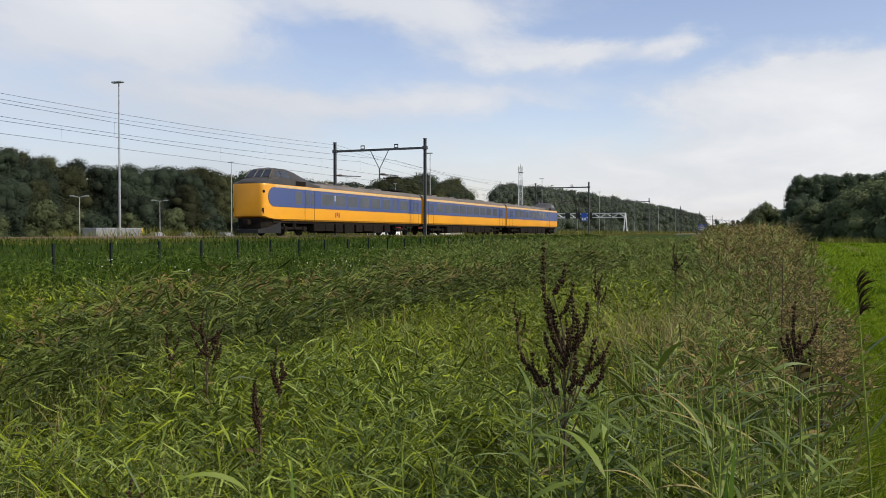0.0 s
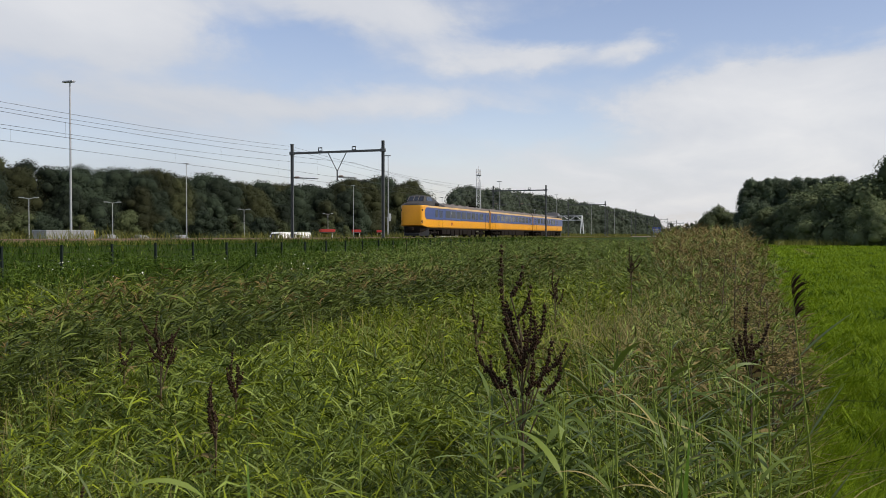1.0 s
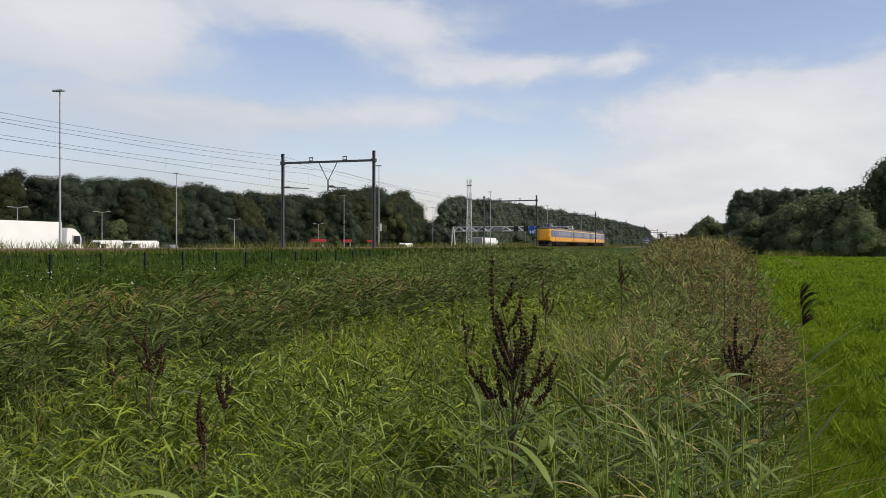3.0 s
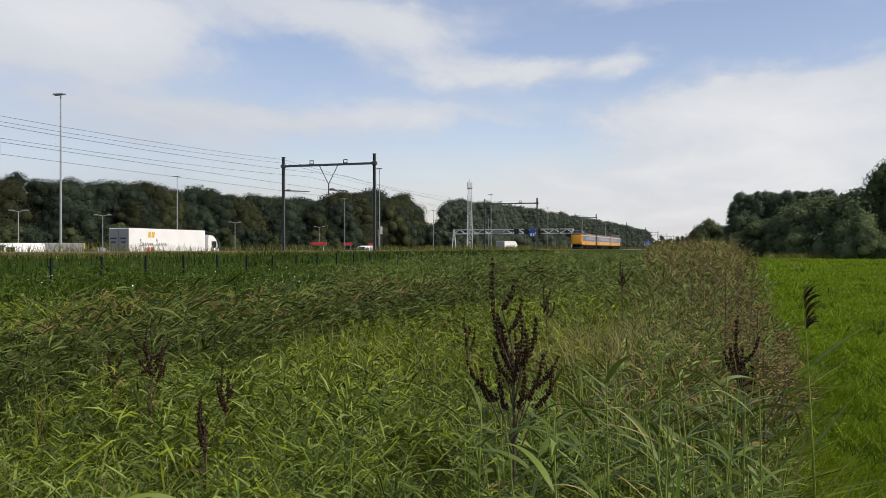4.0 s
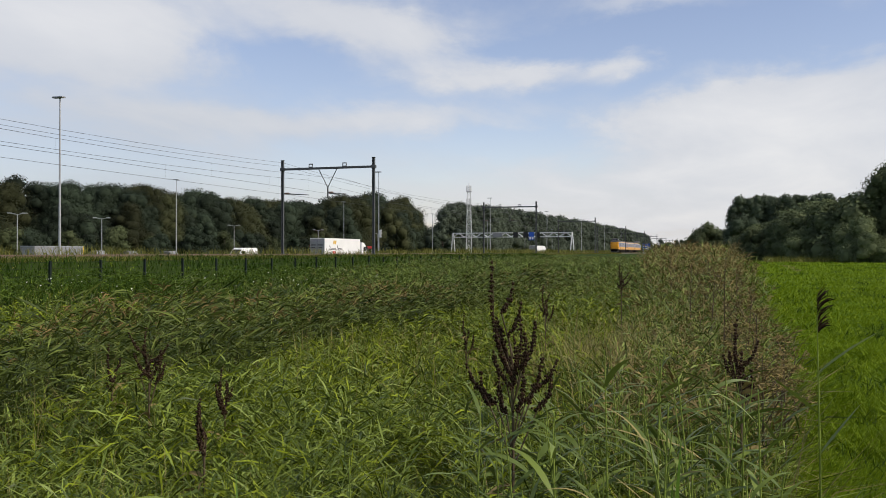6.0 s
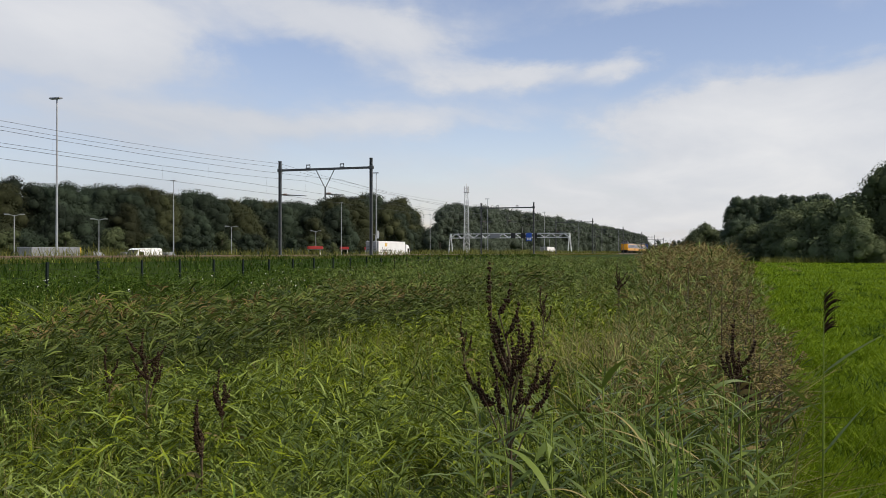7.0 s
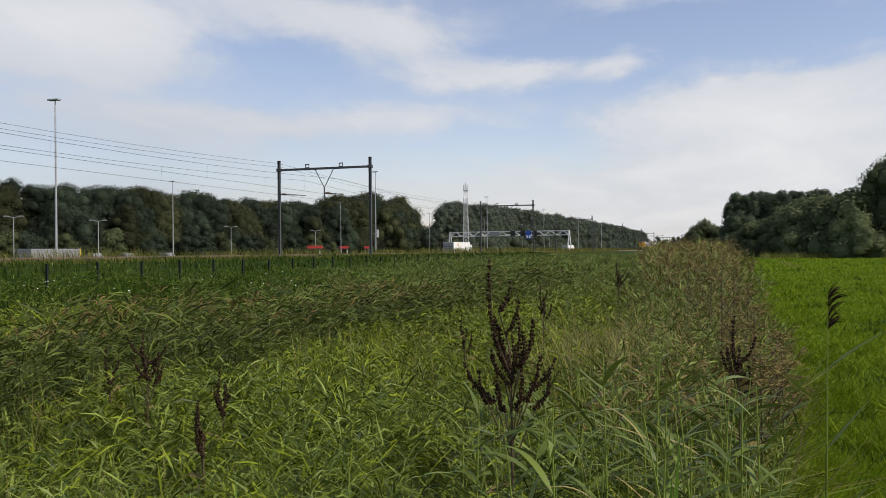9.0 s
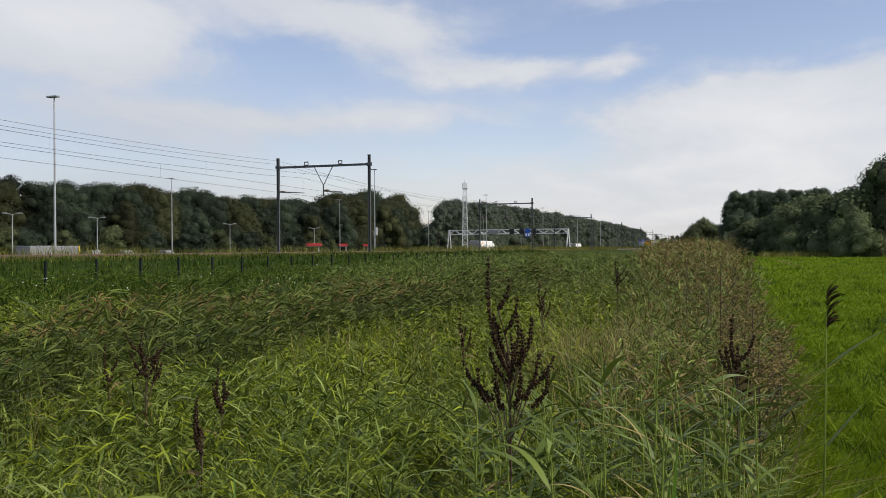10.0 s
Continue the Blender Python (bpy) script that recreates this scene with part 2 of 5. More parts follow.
# ---- small builders ----
def finish(name, bm, material_, parent=None, label="", smooth=False):
    me = bpy.data.meshes.new(name)
    if smooth:
        for fa in bm.faces:
            fa.smooth = True
    bm.to_mesh(me)
    bm.free()
    me.materials.append(M[material_] if isinstance(material_, str) else material_)
    ob = new(name, me)
    if parent is not None:
        ob.parent = parent
    if label:
        ob["label"] = label
    return ob


part = finish


def empty(name, label, category, group="", m=None):
    ob = new(name)
    if m is not None:
        ob.matrix_basis = m
    return tagged(ob, label, category, group)


def add_box(bm, x0, x1, y0, y1, z0, z1, bevel=0.0):
    g = bmesh.ops.create_cube(bm, size=1.0, matrix=Matrix.Translation(((x0 + x1) / 2, (y0 + y1) / 2, (z0 + z1) / 2)) @ Matrix.Diagonal((x1 - x0, y1 - y0, z1 - z0, 1)))
    if bevel:
        ed = list({e for v in g["verts"] for e in v.link_edges})
        bmesh.ops.bevel(bm, geom=ed, offset=bevel, segments=2, affect="EDGES", profile=0.5)


def box(x0, x1, y0, y1, z0, z1, bevel=0.0):
    bm = bmesh.new()
    add_box(bm, x0, x1, y0, y1, z0, z1, bevel)
    return bm


def add_bar(bm, p, q, r, r2=None, n=6):
    p, q = Vector(p), Vector(q)
    d = q - p
    turn = d.to_track_quat("Z", "Y").to_matrix().to_4x4()
    bmesh.ops.create_cone(bm, cap_ends=True, segments=n, radius1=r, radius2=r if r2 is None else r2, depth=d.length,
                          matrix=Matrix.Translation((p + q) / 2) @ turn)


def bars(rows, n=6):
    bm = bmesh.new()
    for p, q, r in rows:
        add_bar(bm, p, q, r, n=n)
    return bm


def quick(name, verts, faces, material_, parent=None):
    """A mesh from arrays: verts (n, 3), faces (m, 3 or 4)."""
    me = bpy.data.meshes.new(name)
    k = faces.shape[1]
    me.vertices.add(len(verts))
    me.vertices.foreach_set("co", np.ascontiguousarray(verts, dtype=np.float32).ravel())
    me.loops.add(len(faces) * k)
    me.loops.foreach_set("vertex_index", np.ascontiguousarray(faces, dtype=np.int32).ravel())
    me.polygons.add(len(faces))
    me.polygons.foreach_set("loop_start", np.arange(0, len(faces) * k, k, dtype=np.int32))
    me.update(calc_edges=True)
    me.materials.append(M[material_])
    ob = new(name, me)
    if parent is not None:
        ob.parent = parent
    return ob


RNG = np.random.default_rng(7)


# ---- ground ----
RAIL_Z, NEAR_TRACK, FAR_TRACK = 1.55, -33.05, -36.75


def smoothstep(a, b, x):
    t = np.clip((x - a) / (b - a), 0, 1)
    return t * t * (3 - 2 * t)


def ground_z(x, y):
    """Height of the land: a flat meadow, a slight ditch, the railway bank and the motorway behind it."""
    x, y = np.asarray(x, float), np.asarray(y, float)
    z = 0.25 * smoothstep(-16, -22, x) + 1.02 * smoothstep(-22.5, -28.0, x)
    z = z - 1.32 * smoothstep(-41.8, -46, x)
    z = z + 0.5 * smoothstep(-90, -95, x)
    z = z - 0.18 * np.exp(-((x + 7.5) / 1.6) ** 2)
    near = np.exp(-(np.hypot(x, y) / 60.0) ** 2)
    z = z + near * 0.05 * (np.sin(x * 1.3 + y * 0.37) + np.sin(y * 0.9 - x * 0.5)) * smoothstep(-26, -20, x)
    return z


def meadow_edge(y):
    """Where the rough field ends and the mown meadow begins."""
    y = np.asarray(y, float)
    x = np.interp(y, (-60, 0, 3, 5, 8.5, 16, 26, 43, 70, 100, 200, 600), (0.2, 0.15, 0.2, 0.36, 0.62, 0.80, 0.82, 0.5, 0.1, -0.5, -3, -14))
    return x + smoothstep(4, 9, y) * (0.13 * np.sin(y * 1.7) + 0.12 * np.sin(y * 0.63 + 1)) + 0.07 * np.sin(y * 4.1)


def build_ground():
    xs = np.unique(np.concatenate([np.linspace(-60, -4, 113), np.linspace(-4, 5, 91), np.linspace(5, 12, 15), np.geomspace(12, 3500, 26), -np.geomspace(60, 3500, 24)]))
    ys = np.unique(np.concatenate([np.linspace(-6, 60, 111), np.geomspace(60, 4200, 40), -np.geomspace(6, 1500, 16)]))
    X, Y = np.meshgrid(xs, ys)
    V = np.stack([X.ravel(), Y.ravel(), ground_z(X, Y).ravel()], 1)
    nx, ny = len(xs), len(ys)
    i = (np.arange(ny - 1)[:, None] * nx + np.arange(nx - 1)[None, :]).ravel()
    F = np.stack([i, i + 1, i + nx + 1, i + nx], 1)
    ob = quick("ground", V, F, "soil")
    me = ob.data
    me.materials.append(M["meadow"])
    me.materials.append(M["verge"])
    cx, cy = V[F[:, 0], 0], V[F[:, 0], 1]
    idx = np.where(cx > meadow_edge(cy) - 0.3, 1, np.where(cx < -21.5, 2, 0)).astype(np.int32)
    me.polygons.foreach_set("material_index", idx)
    me.polygons.foreach_set("use_smooth", np.ones(len(F), bool))
    tagged(ob, "flat grassland with a mown meadow and a low railway bank", "ground", kind="structure")


build_ground()


# ---- railway ----
def build_railway():
    bm = bmesh.new()
    prof = [(-28.9, 1.15), (-30.3, 1.34), (-31.3, 1.39), (-38.4, 1.39), (-39.3, 1.34), (-40.9, 1.15)]
    ys = [-160 + 20 * i for i in range(70)]
    rows = [[bm.verts.new((x, y, z)) for x, z in prof] for y in ys]
    for a, b in zip(rows, rows[1:]):
        for i in range(len(prof) - 1):
            bm.faces.new((a[i], b[i], b[i + 1], a[i + 1]))
    bed = finish("track_bed", bm, "ballast")
    tagged(bed, "long bed of grey-brown stone ballast under two tracks", "track bed", kind="structure")
    for c in (NEAR_TRACK, FAR_TRACK):
        track = empty("railway_track", "steel rails on concrete sleepers in ballast", "railway track", "railway tracks")
        for s in (-1, 1):
            x = c + s * 0.7525
            bm = bmesh.new()
            add_box(bm, x - 0.036, x + 0.036, -160, 1200, RAIL_Z - 0.05, RAIL_Z)
            add_box(bm, x - 0.010, x + 0.010, -160, 1200, RAIL_Z - 0.14, RAIL_Z - 0.05)
            add_box(bm, x - 0.065, x + 0.065, -160, 1200, RAIL_Z - 0.165, RAIL_Z - 0.14)
            part("rail", bm, "rail_steel", track)
        n = 700
        y = 10 + np.arange(n) * 0.6
        base = np.array([(-1.25, -0.13, 0), (1.25, -0.13, 0), (1.25, 0.13, 0), (-1.25, 0.13, 0), (-1.25, -0.1, 0.12), (1.25, -0.1, 0.12), (1.25, 0.1, 0.12), (-1.25, 0.1, 0.12)])
        V = base[None] + np.stack([np.full(n, c), y, np.full(n, 1.275)], 1)[:, None]
        f0 = np.array([(4, 5, 6, 7), (0, 1, 5, 4), (1, 2, 6, 5), (2, 3, 7, 6), (3, 0, 4, 7)])
        F = (f0[None] + 8 * np.arange(n)[:, None, None]).reshape(-1, 4)
        tagged(quick("sleepers", V.reshape(-1, 3), F, "concrete", track), kind="stuff")


build_railway()

P_NEAR, P_FAR, P_Y, P_STEP, P_TOP, P_BASE = -30.1, -39.4, 71.35, 71.3, EYE + 8.63, 1.25


def build_portal(y):
    """One catenary portal: two masts, a crossbeam, a V-shaped hanger, cantilevers and insulators."""
    p = empty("catenary_portal", "dark grey steel catenary portal spanning two tracks beside the bank", "catenary portal", "catenary portals", pose(0, y, 0))
    for x in (P_NEAR, P_FAR):
        bm = bmesh.new()
        for s in (-1, 1):
            add_box(bm, x + s * 0.10 - 0.014, x + s * 0.10 + 0.014, -0.11, 0.11, P_BASE, P_TOP)
        add_box(bm, x - 0.086, x + 0.086, -0.012, 0.012, P_BASE, P_TOP)
        part("mast", bm, "mast_steel", p)
        part("mast_cap", box(x - 0.15, x + 0.15, -0.14, 0.14, P_TOP, P_TOP + 0.05, 0.02), "mast_steel", p)
        part("foundation", box(x - 0.4, x + 0.4, -0.4, 0.4, 0.7, P_BASE + 0.12, 0.04), "concrete", p)
        part("beam_joint", box(x - 0.22, x + 0.22, -0.15, 0.15, P_TOP - 0.97, P_TOP - 0.66, 0.03), "mast_steel", p)
    zb = P_TOP - 0.82
    part("crossbeam", box(P_FAR - 0.25, P_NEAR + 0.25, -0.1, 0.1, zb - 0.1, zb + 0.1, 0.02), "mast_steel", p)
    xc = (P_NEAR + P_FAR) / 2 + 0.05
    v = part("hanger", bars([((xc - 0.92, 0, zb - 0.1), (xc, 0, zb - 1.8), 0.042), ((xc + 0.92, 0, zb - 0.1), (xc, 0, zb - 1.8), 0.042),
                             ((xc, 0, zb - 1.8), (xc, 0, zb - 2.75), 0.07)]), "mast_steel", p)
    for x0, x1 in ((P_FAR + 0.15, FAR_TRACK + 0.1), (xc, NEAR_TRACK + 0.1)):
        d = 1 if x1 > x0 else -1
        part("cantilever", bars([((x0, 0, EYE + 5.55), (x1, 0, EYE + 5.35), 0.035), ((x0, 0, EYE + 5.5), (x1 - d * 0.9, 0, EYE + 5.42), 0.05)]), "mast_steel", p)
        bm = bmesh.new()
        for i in range(6):
            add_bar(bm, (x0 + d * (0.16 + 0.07 * i), 0, EYE + 5.545), (x0 + d * (0.19 + 0.07 * i), 0, EYE + 5.54), 0.085, n=8)
        part("insulator", bm, "insulator", p)
    for x in (NEAR_TRACK + 0.05, FAR_TRACK + 0.3):
        bm = bars([((x - 0.19, 0, zb + 0.1), (x - 0.17, 0, zb + 0.42), 0.04), ((x + 0.19, 0, zb + 0.1), (x + 0.17, 0, zb + 0.42), 0.04),
                   ((x - 0.2, 0, zb + 0.42), (x + 0.2, 0, zb + 0.42), 0.05), ((x - 0.19, 0, zb + 0.14), (x + 0.19, 0, zb + 0.14), 0.04)])
        part("wire_support", bm, "mast_steel", p)
    return p


def build_portals():
    first = build_portal(P_Y)
    for k in (-1, 1, 2, 3, 4, 5, 6, 7):
        copy_thing(first, pose(0, P_Y + k * P_STEP, 0))


build_portals()


def build_wires():
    """Contact wires, messengers with droppers, and feeders, each sagging from portal to portal."""
    ks = range(-2, 8)

    def line(name, x, z, sag, r, label, droppers=None):
        bm = bmesh.new()
        for k in ks:
            y0 = P_Y + k * P_STEP
            n = 10
            pts = [(x, y0 + P_STEP * i / n, EYE + z - sag * 4 * (i / n) * (1 - i / n)) for i in range(n + 1)]
            for a, b in zip(pts, pts[1:]):
                add_bar(bm, a, b, r, n=4)
            if droppers is not None:
                for i in range(1, n, 2):
                    add_bar(bm, pts[i], (x, pts[i][1], EYE + droppers), r * 0.35, n=3)
        tagged(finish(name, bm, "wire"), label, "overhead wire", "overhead wires")

    line("contact_wire", FAR_TRACK, 5.13, 0.03, 0.010, "thin dark contact wire over the far track")
    line("contact_wire", NEAR_TRACK, 5.2, 0.03, 0.010, "thin dark contact wire over the near track")
    line("messenger_wire", FAR_TRACK, 6.75, 0.8, 0.010, "dark sagging messenger wire with droppers", 5.13)
    line("messenger_wire", NEAR_TRACK, 6.75, 0.8, 0.010, "dark sagging messenger wire with droppers", 5.2)
    line("feeder_wire", P_FAR, 8.45, 0.8, 0.010, "dark sagging feeder wire between the mast tops")
    line("feeder_wire", P_FAR + 0.4, 8.05, 0.8, 0.010, "dark sagging feeder wire between the mast tops")


build_wires()


def build_fence():
    f = empty("field_fence", "low wire fence with dark green posts in the grass", "fence")
    x, y0, step = -22.0, 18.47, 2.53
    bm = box(-0.038, 0.038, -0.038, 0.038, -0.1, 1.17, 0.006)
    first = None
    n = 26
    for i in range(n):
        y = y0 + i * step
        z = float(ground_z(x, y))
        if first is None:
            first = part("post", bm, "fence_green", f)
            first.location = (x, y, z)
        else:
            o = first.copy()
            scene.collection.objects.link(o)
            o.location = (x, y, z + 0.02 * math.sin(i * 2.1))
            o.rotation_euler = (0.012 * math.sin(i * 1.7), 0.012 * math.cos(i * 2.9), 0)
    for h in (0.35, 0.62, 0.88, 1.1):
        part("fence_wire", bars([((x, y0, 0.25 + h), (x, y0 + step * (n - 1), 0.25 + h), 0.004)], 4), "fence_green", f)


build_fence()


# ---- motorway ----
ROAD_Z = -0.1


def build_road():
    for x0, x1 in ((-67.5, -54.0), (-88.5, -75.0)):
        bm = box(x0, x1, -600, 2200, ROAD_Z - 0.4, ROAD_Z)
        tagged(finish("road", bm, "asphalt"), "grey asphalt motorway carriageway", "road", kind="structure")
    g = empty("guard_rail", "galvanised steel guard rail along the motorway", "guard rail")
    part("rail", box(-52.6, -52.5, 60, 700, ROAD_Z + 0.45, ROAD_Z + 0.75), "galvanised", g)
    bm = bmesh.new()
    for i in range(120):
        add_box(bm, -52.75, -52.6, 60 + i * 4, 60.1 + i * 4, ROAD_Z - 0.2, ROAD_Z + 0.7)
    tagged(part("posts", bm, "galvanised", g), kind="stuff")


build_road()


def build_gantry(y=298.0, near=-50.0, far=-94.0, top=EYE + 7.0):
    g = empty("sign_gantry", "white steel lattice gantry over the motorway with signs", "sign gantry", m=pose(0, y, 0))
    for x in (near, far):
        bm = bars([((x - 0.7, -0.6, ROAD_Z - 0.2), (x, -0.4, top), 0.2), ((x + 0.7, 0.6, ROAD_Z - 0.2), (x, 0.4, top), 0.2)])
        part("leg", bm, "white_steel", g)
    for dy in (-0.6, 0.6):
        for z in (top, top - 1.5):
            part("chord", box(far, near, dy - 0.13, dy + 0.13, z - 0.13, z + 0.13), "white_steel", g)
        n = 20
        w = (near - far) / n
        for i in range(n):
            a, b = far + i * w, far + (i + 1) * w
            z0, z1 = (top, top - 1.5) if i % 2 else (top - 1.5, top)
            part("brace", bars([((a, dy, z0), (b, dy, z1), 0.1)], 4), "white_steel", g)
    for x, w, z0, z1, m_ in ((-76.9, 3.6, -1.5, -0.1, "trailer_grey"), (-70.2, 1.7, -1.75, 0.15, "sign_black"), (-66.5, 1.7, -1.75, 0.15, "sign_black"), (-64.4, 2.0, -2.7, 0.2, "sign_blue"), (-62.2, 1.6, -1.75, 0.15, "sign_black")):
        part("sign_panel", box(x - w / 2, x + w / 2, -1.0, -0.85, top + z0, top + z1, 0.03), m_, g)
    for x in (-64.85, -63.95):
        part("sign_mark", box(x - 0.3, x + 0.3, -1.02, -1.004, top - 2.4, top - 1.5), "truck_white", g)


build_gantry()


def build_sign_far():
    g = empty("road_sign", "large blue motorway direction sign on two steel posts", "road sign", m=pose(-51, 620, 0))
    part("panel", box(-2.8, 2.8, -0.1, 0.1, 3.2, 7.9, 0.05), "sign_blue", g)
    for x in (-2, 2):
        part("post", bars([((x, 0.25, -0.3), (x, 0.25, 7.7), 0.12)]), "galvanised", g)
    for z in (4.3, 5.6):
        part("sign_bar", box(-2.2, 1.5, -0.125, -0.104, z, z + 0.5), "truck_white", g)


build_sign_far()


def build_lamps():
    def single(m, h, name="street_lamp"):
        l = empty(name, "tall slim galvanised motorway lamp with a flat head", "street lamp", "motorway lamps", m)
        bm = bmesh.new()
        add_bar(bm, (0, 0, -0.3), (0, 0, h), 0.10, 0.05, 8)
        part("pole", bm, "galvanised", l)
        part("lamp_head", box(-0.6, 0.38, -0.18, 0.18, h, h + 0.13, 0.04), "galvanised", l)
        return l

    z = ROAD_Z
    a = single(pose(-46.5, 50.7, z), EYE + 11.4 - z)
    for k in (1, 2, 3, 4, 5, 6):
        c = copy_thing(a, pose(-46.5, 50.7 + 61.4 * k, z))
        if k == 1:
            part("plate", box(0.12, 0.42, -0.03, 0.03, 3.9, 5.0, 0.02), "truck_white", c, "small white plate on the pole")
    b = single(pose(-81.8, 114.0, z), EYE + 11.4 - z)
    for k in (1, 2, 3, 4, 5):
        copy_thing(b, pose(-81.8, 114.0 + 62.5 * k, z))

    def double(m):
        l = empty("parking_lamp", "grey twin-armed lamp post on the rest area", "street lamp", "rest area lamps", m)
        bm = bmesh.new()
        add_bar(bm, (0, 0, -0.3), (0, 0, 7.6), 0.09, 0.06, 8)
        part("pole", bm, "galvanised", l)
        part("arm", bars([((-0.8, 0, 7.72), (0, 0, 7.55), 0.05), ((0, 0, 7.55), (0.8, 0, 7.72), 0.05)]), "galvanised", l)
        for s in (-1, 1):
            part("lamp_head", box(s * 1.1 - 0.35, s * 1.1 + 0.35, -0.18, 0.18, 7.68, 7.84, 0.04), "galvanised", l)
        return l

    d = double(pose(-104, 123.4, 0, 0, 0, 30))
    copy_thing(d, pose(-104, 166.2, 0, 0, 0, 30))
    copy_thing(d, pose(-104, 104.5, 0, 0, 0, 30))
    copy_thing(d, pose(-104, 208, 0, 0, 0, 30))
    copy_thing(d, pose(-104, 250, 0, 0, 0, 30))


build_lamps()


def build_tower(x=-90.7, y=307.4, h=EYE + 25.4):
    g = empty("lattice_tower", "white and grey steel lattice telecom tower behind the trees", "telecom tower", m=pose(x, y, 0, 0, 0, 20))
    n, b, t = 15, 1.1, 0.55
    rows = []
    wid = lambda z: b + (t - b) * z / h
    for cx, cy in ((-1, -1), (1, -1), (1, 1), (-1, 1)):
        part("leg", bars([((cx * b, cy * b, 0), (cx * t, cy * t, h - 1), 0.11)]), "white_steel", g)
    cs = ((-1, -1), (1, -1), (1, 1), (-1, 1))
    for i in range(n):
        z0, z1 = (h - 1) * i / n, (h - 1) * (i + 1) / n
        for k in range(4):
            a, c = cs[k], cs[(k + 1) % 4]
            rows.append(((a[0] * wid(z0), a[1] * wid(z0), z0), (c[0] * wid(z1), c[1] * wid(z1), z1), 0.06))
            rows.append(((c[0] * wid(z1), c[1] * wid(z1), z1), (a[0] * wid(z1), a[1] * wid(z1), z1), 0.05))
    part("bracing", bars(rows, 4), "white_steel", g)
    part("top_mast", bars([((0, 0, h - 1), (0, 0, h + 0.8), 0.15)]), "white_steel", g)
    for z in (h - 7.6, h - 2.6):
        part("platform", box(-1.0, 1.0, -1.0, 1.0, z, z + 0.2), "galvanised", g)
        for cx, cy in ((-0.7, -0.75), (0.7, -0.75), (0.1, -0.9), (-0.7, 0.75), (0.7, 0.75)):
            part("antenna", box(cx - 0.22, cx + 0.22, cy - 0.15, cy + 0.15, z + 0.2, z + 2.4, 0.05), "white_steel", g)


build_tower()


# ---- trees ----
def leaf_cloud(rng, blobs, count, size):
    """Leaf clumps as small tilted quads over a heap of uneven blobs (x, y, z, rx, ry, rz)."""
    B = np.array(blobs)
    wts = (B[:, 3] * B[:, 5])
    pick = rng.choice(len(B), count, p=wts / wts.sum())
    d = rng.normal(size=(count, 3))
    d /= np.linalg.norm(d, axis=1)[:, None]
    d[:, 2] = np.where(d[:, 2] < -0.5, -d[:, 2], d[:, 2])
    rad = 1 - 0.46 * rng.random(count) ** 1.4 + 0.05 * rng.normal(size=count)
    C = B[pick, :3] + d * B[pick, 3:] * rad[:, None]
    nrm = d + 0.34 * rng.normal(size=(count, 3))
    nrm /= np.linalg.norm(nrm, axis=1)[:, None]
    u = np.cross(nrm, rng.normal(size=(count, 3)))
    u /= np.linalg.norm(u, axis=1)[:, None]
    w = np.cross(nrm, u)
    s = size * (0.55 + 0.9 * rng.random(count))[:, None]
    a = (0.6 + 0.5 * rng.random(count))[:, None]
    V = np.stack([C - u * s * 0.5, C + w * s * a * 0.62 + u * s * 0.1, C + u * s * 0.6 - w * s * a * 0.2], 1).reshape(-1, 3)
    F = np.arange(count * 3).reshape(-1, 3)
    # a dense dark heart inside each blob
    g = (1 + 5 ** 0.5) / 2
    ico = np.array([(-1, g, 0), (1, g, 0), (-1, -g, 0), (1, -g, 0), (0, -1, g), (0, 1, g), (0, -1, -g), (0, 1, -g), (g, 0, -1), (g, 0, 1), (-g, 0, -1), (-g, 0, 1)]) / math.hypot(1, g)
    tri = np.array([(0, 11, 5), (0, 5, 1), (0, 1, 7), (0, 7, 10), (0, 10, 11), (1, 5, 9), (5, 11, 4), (11, 10, 2), (10, 7, 6), (7, 1, 8),
                    (3, 9, 4), (3, 4, 2), (3, 2, 6), (3, 6, 8), (3, 8, 9), (4, 9, 5), (2, 4, 11), (6, 2, 10), (8, 6, 7), (9, 8, 1)])
    core = (B[:, None, :3] + ico[None] * B[:, None, 3:] * (0.55 + 0.12 * rng.random((len(B), 12, 1)))).reshape(-1, 3)
    cf = (tri[None] + 12 * np.arange(len(B))[:, None, None]).reshape(-1, 3) + len(V)
    return np.concatenate([V, core]), np.concatenate([F, cf])


def tree_form(rng, h, spread, base, n_blobs):
    blobs = []
    for i in range(n_blobs):
        f = (i + 0.5) / n_blobs
        z = h * (base + (0.97 - base) * f)
        wide = spread * (0.55 + 0.75 * math.sin(math.pi * min(1, 0.25 + 0.72 * f))) * 0.62
        a = rng.random() * 6.283
        off = wide * (0.25 + 0.75 * rng.random()) * (1 - 0.55 * f)
        r = spread * (0.30 + 0.22 * rng.random()) * (1.1 - 0.45 * f)
        blobs.append((off * math.cos(a), off * math.sin(a), min(z, h - r * 0.8), r, r, r * (0.8 + 0.4 * rng.random())))
    return blobs


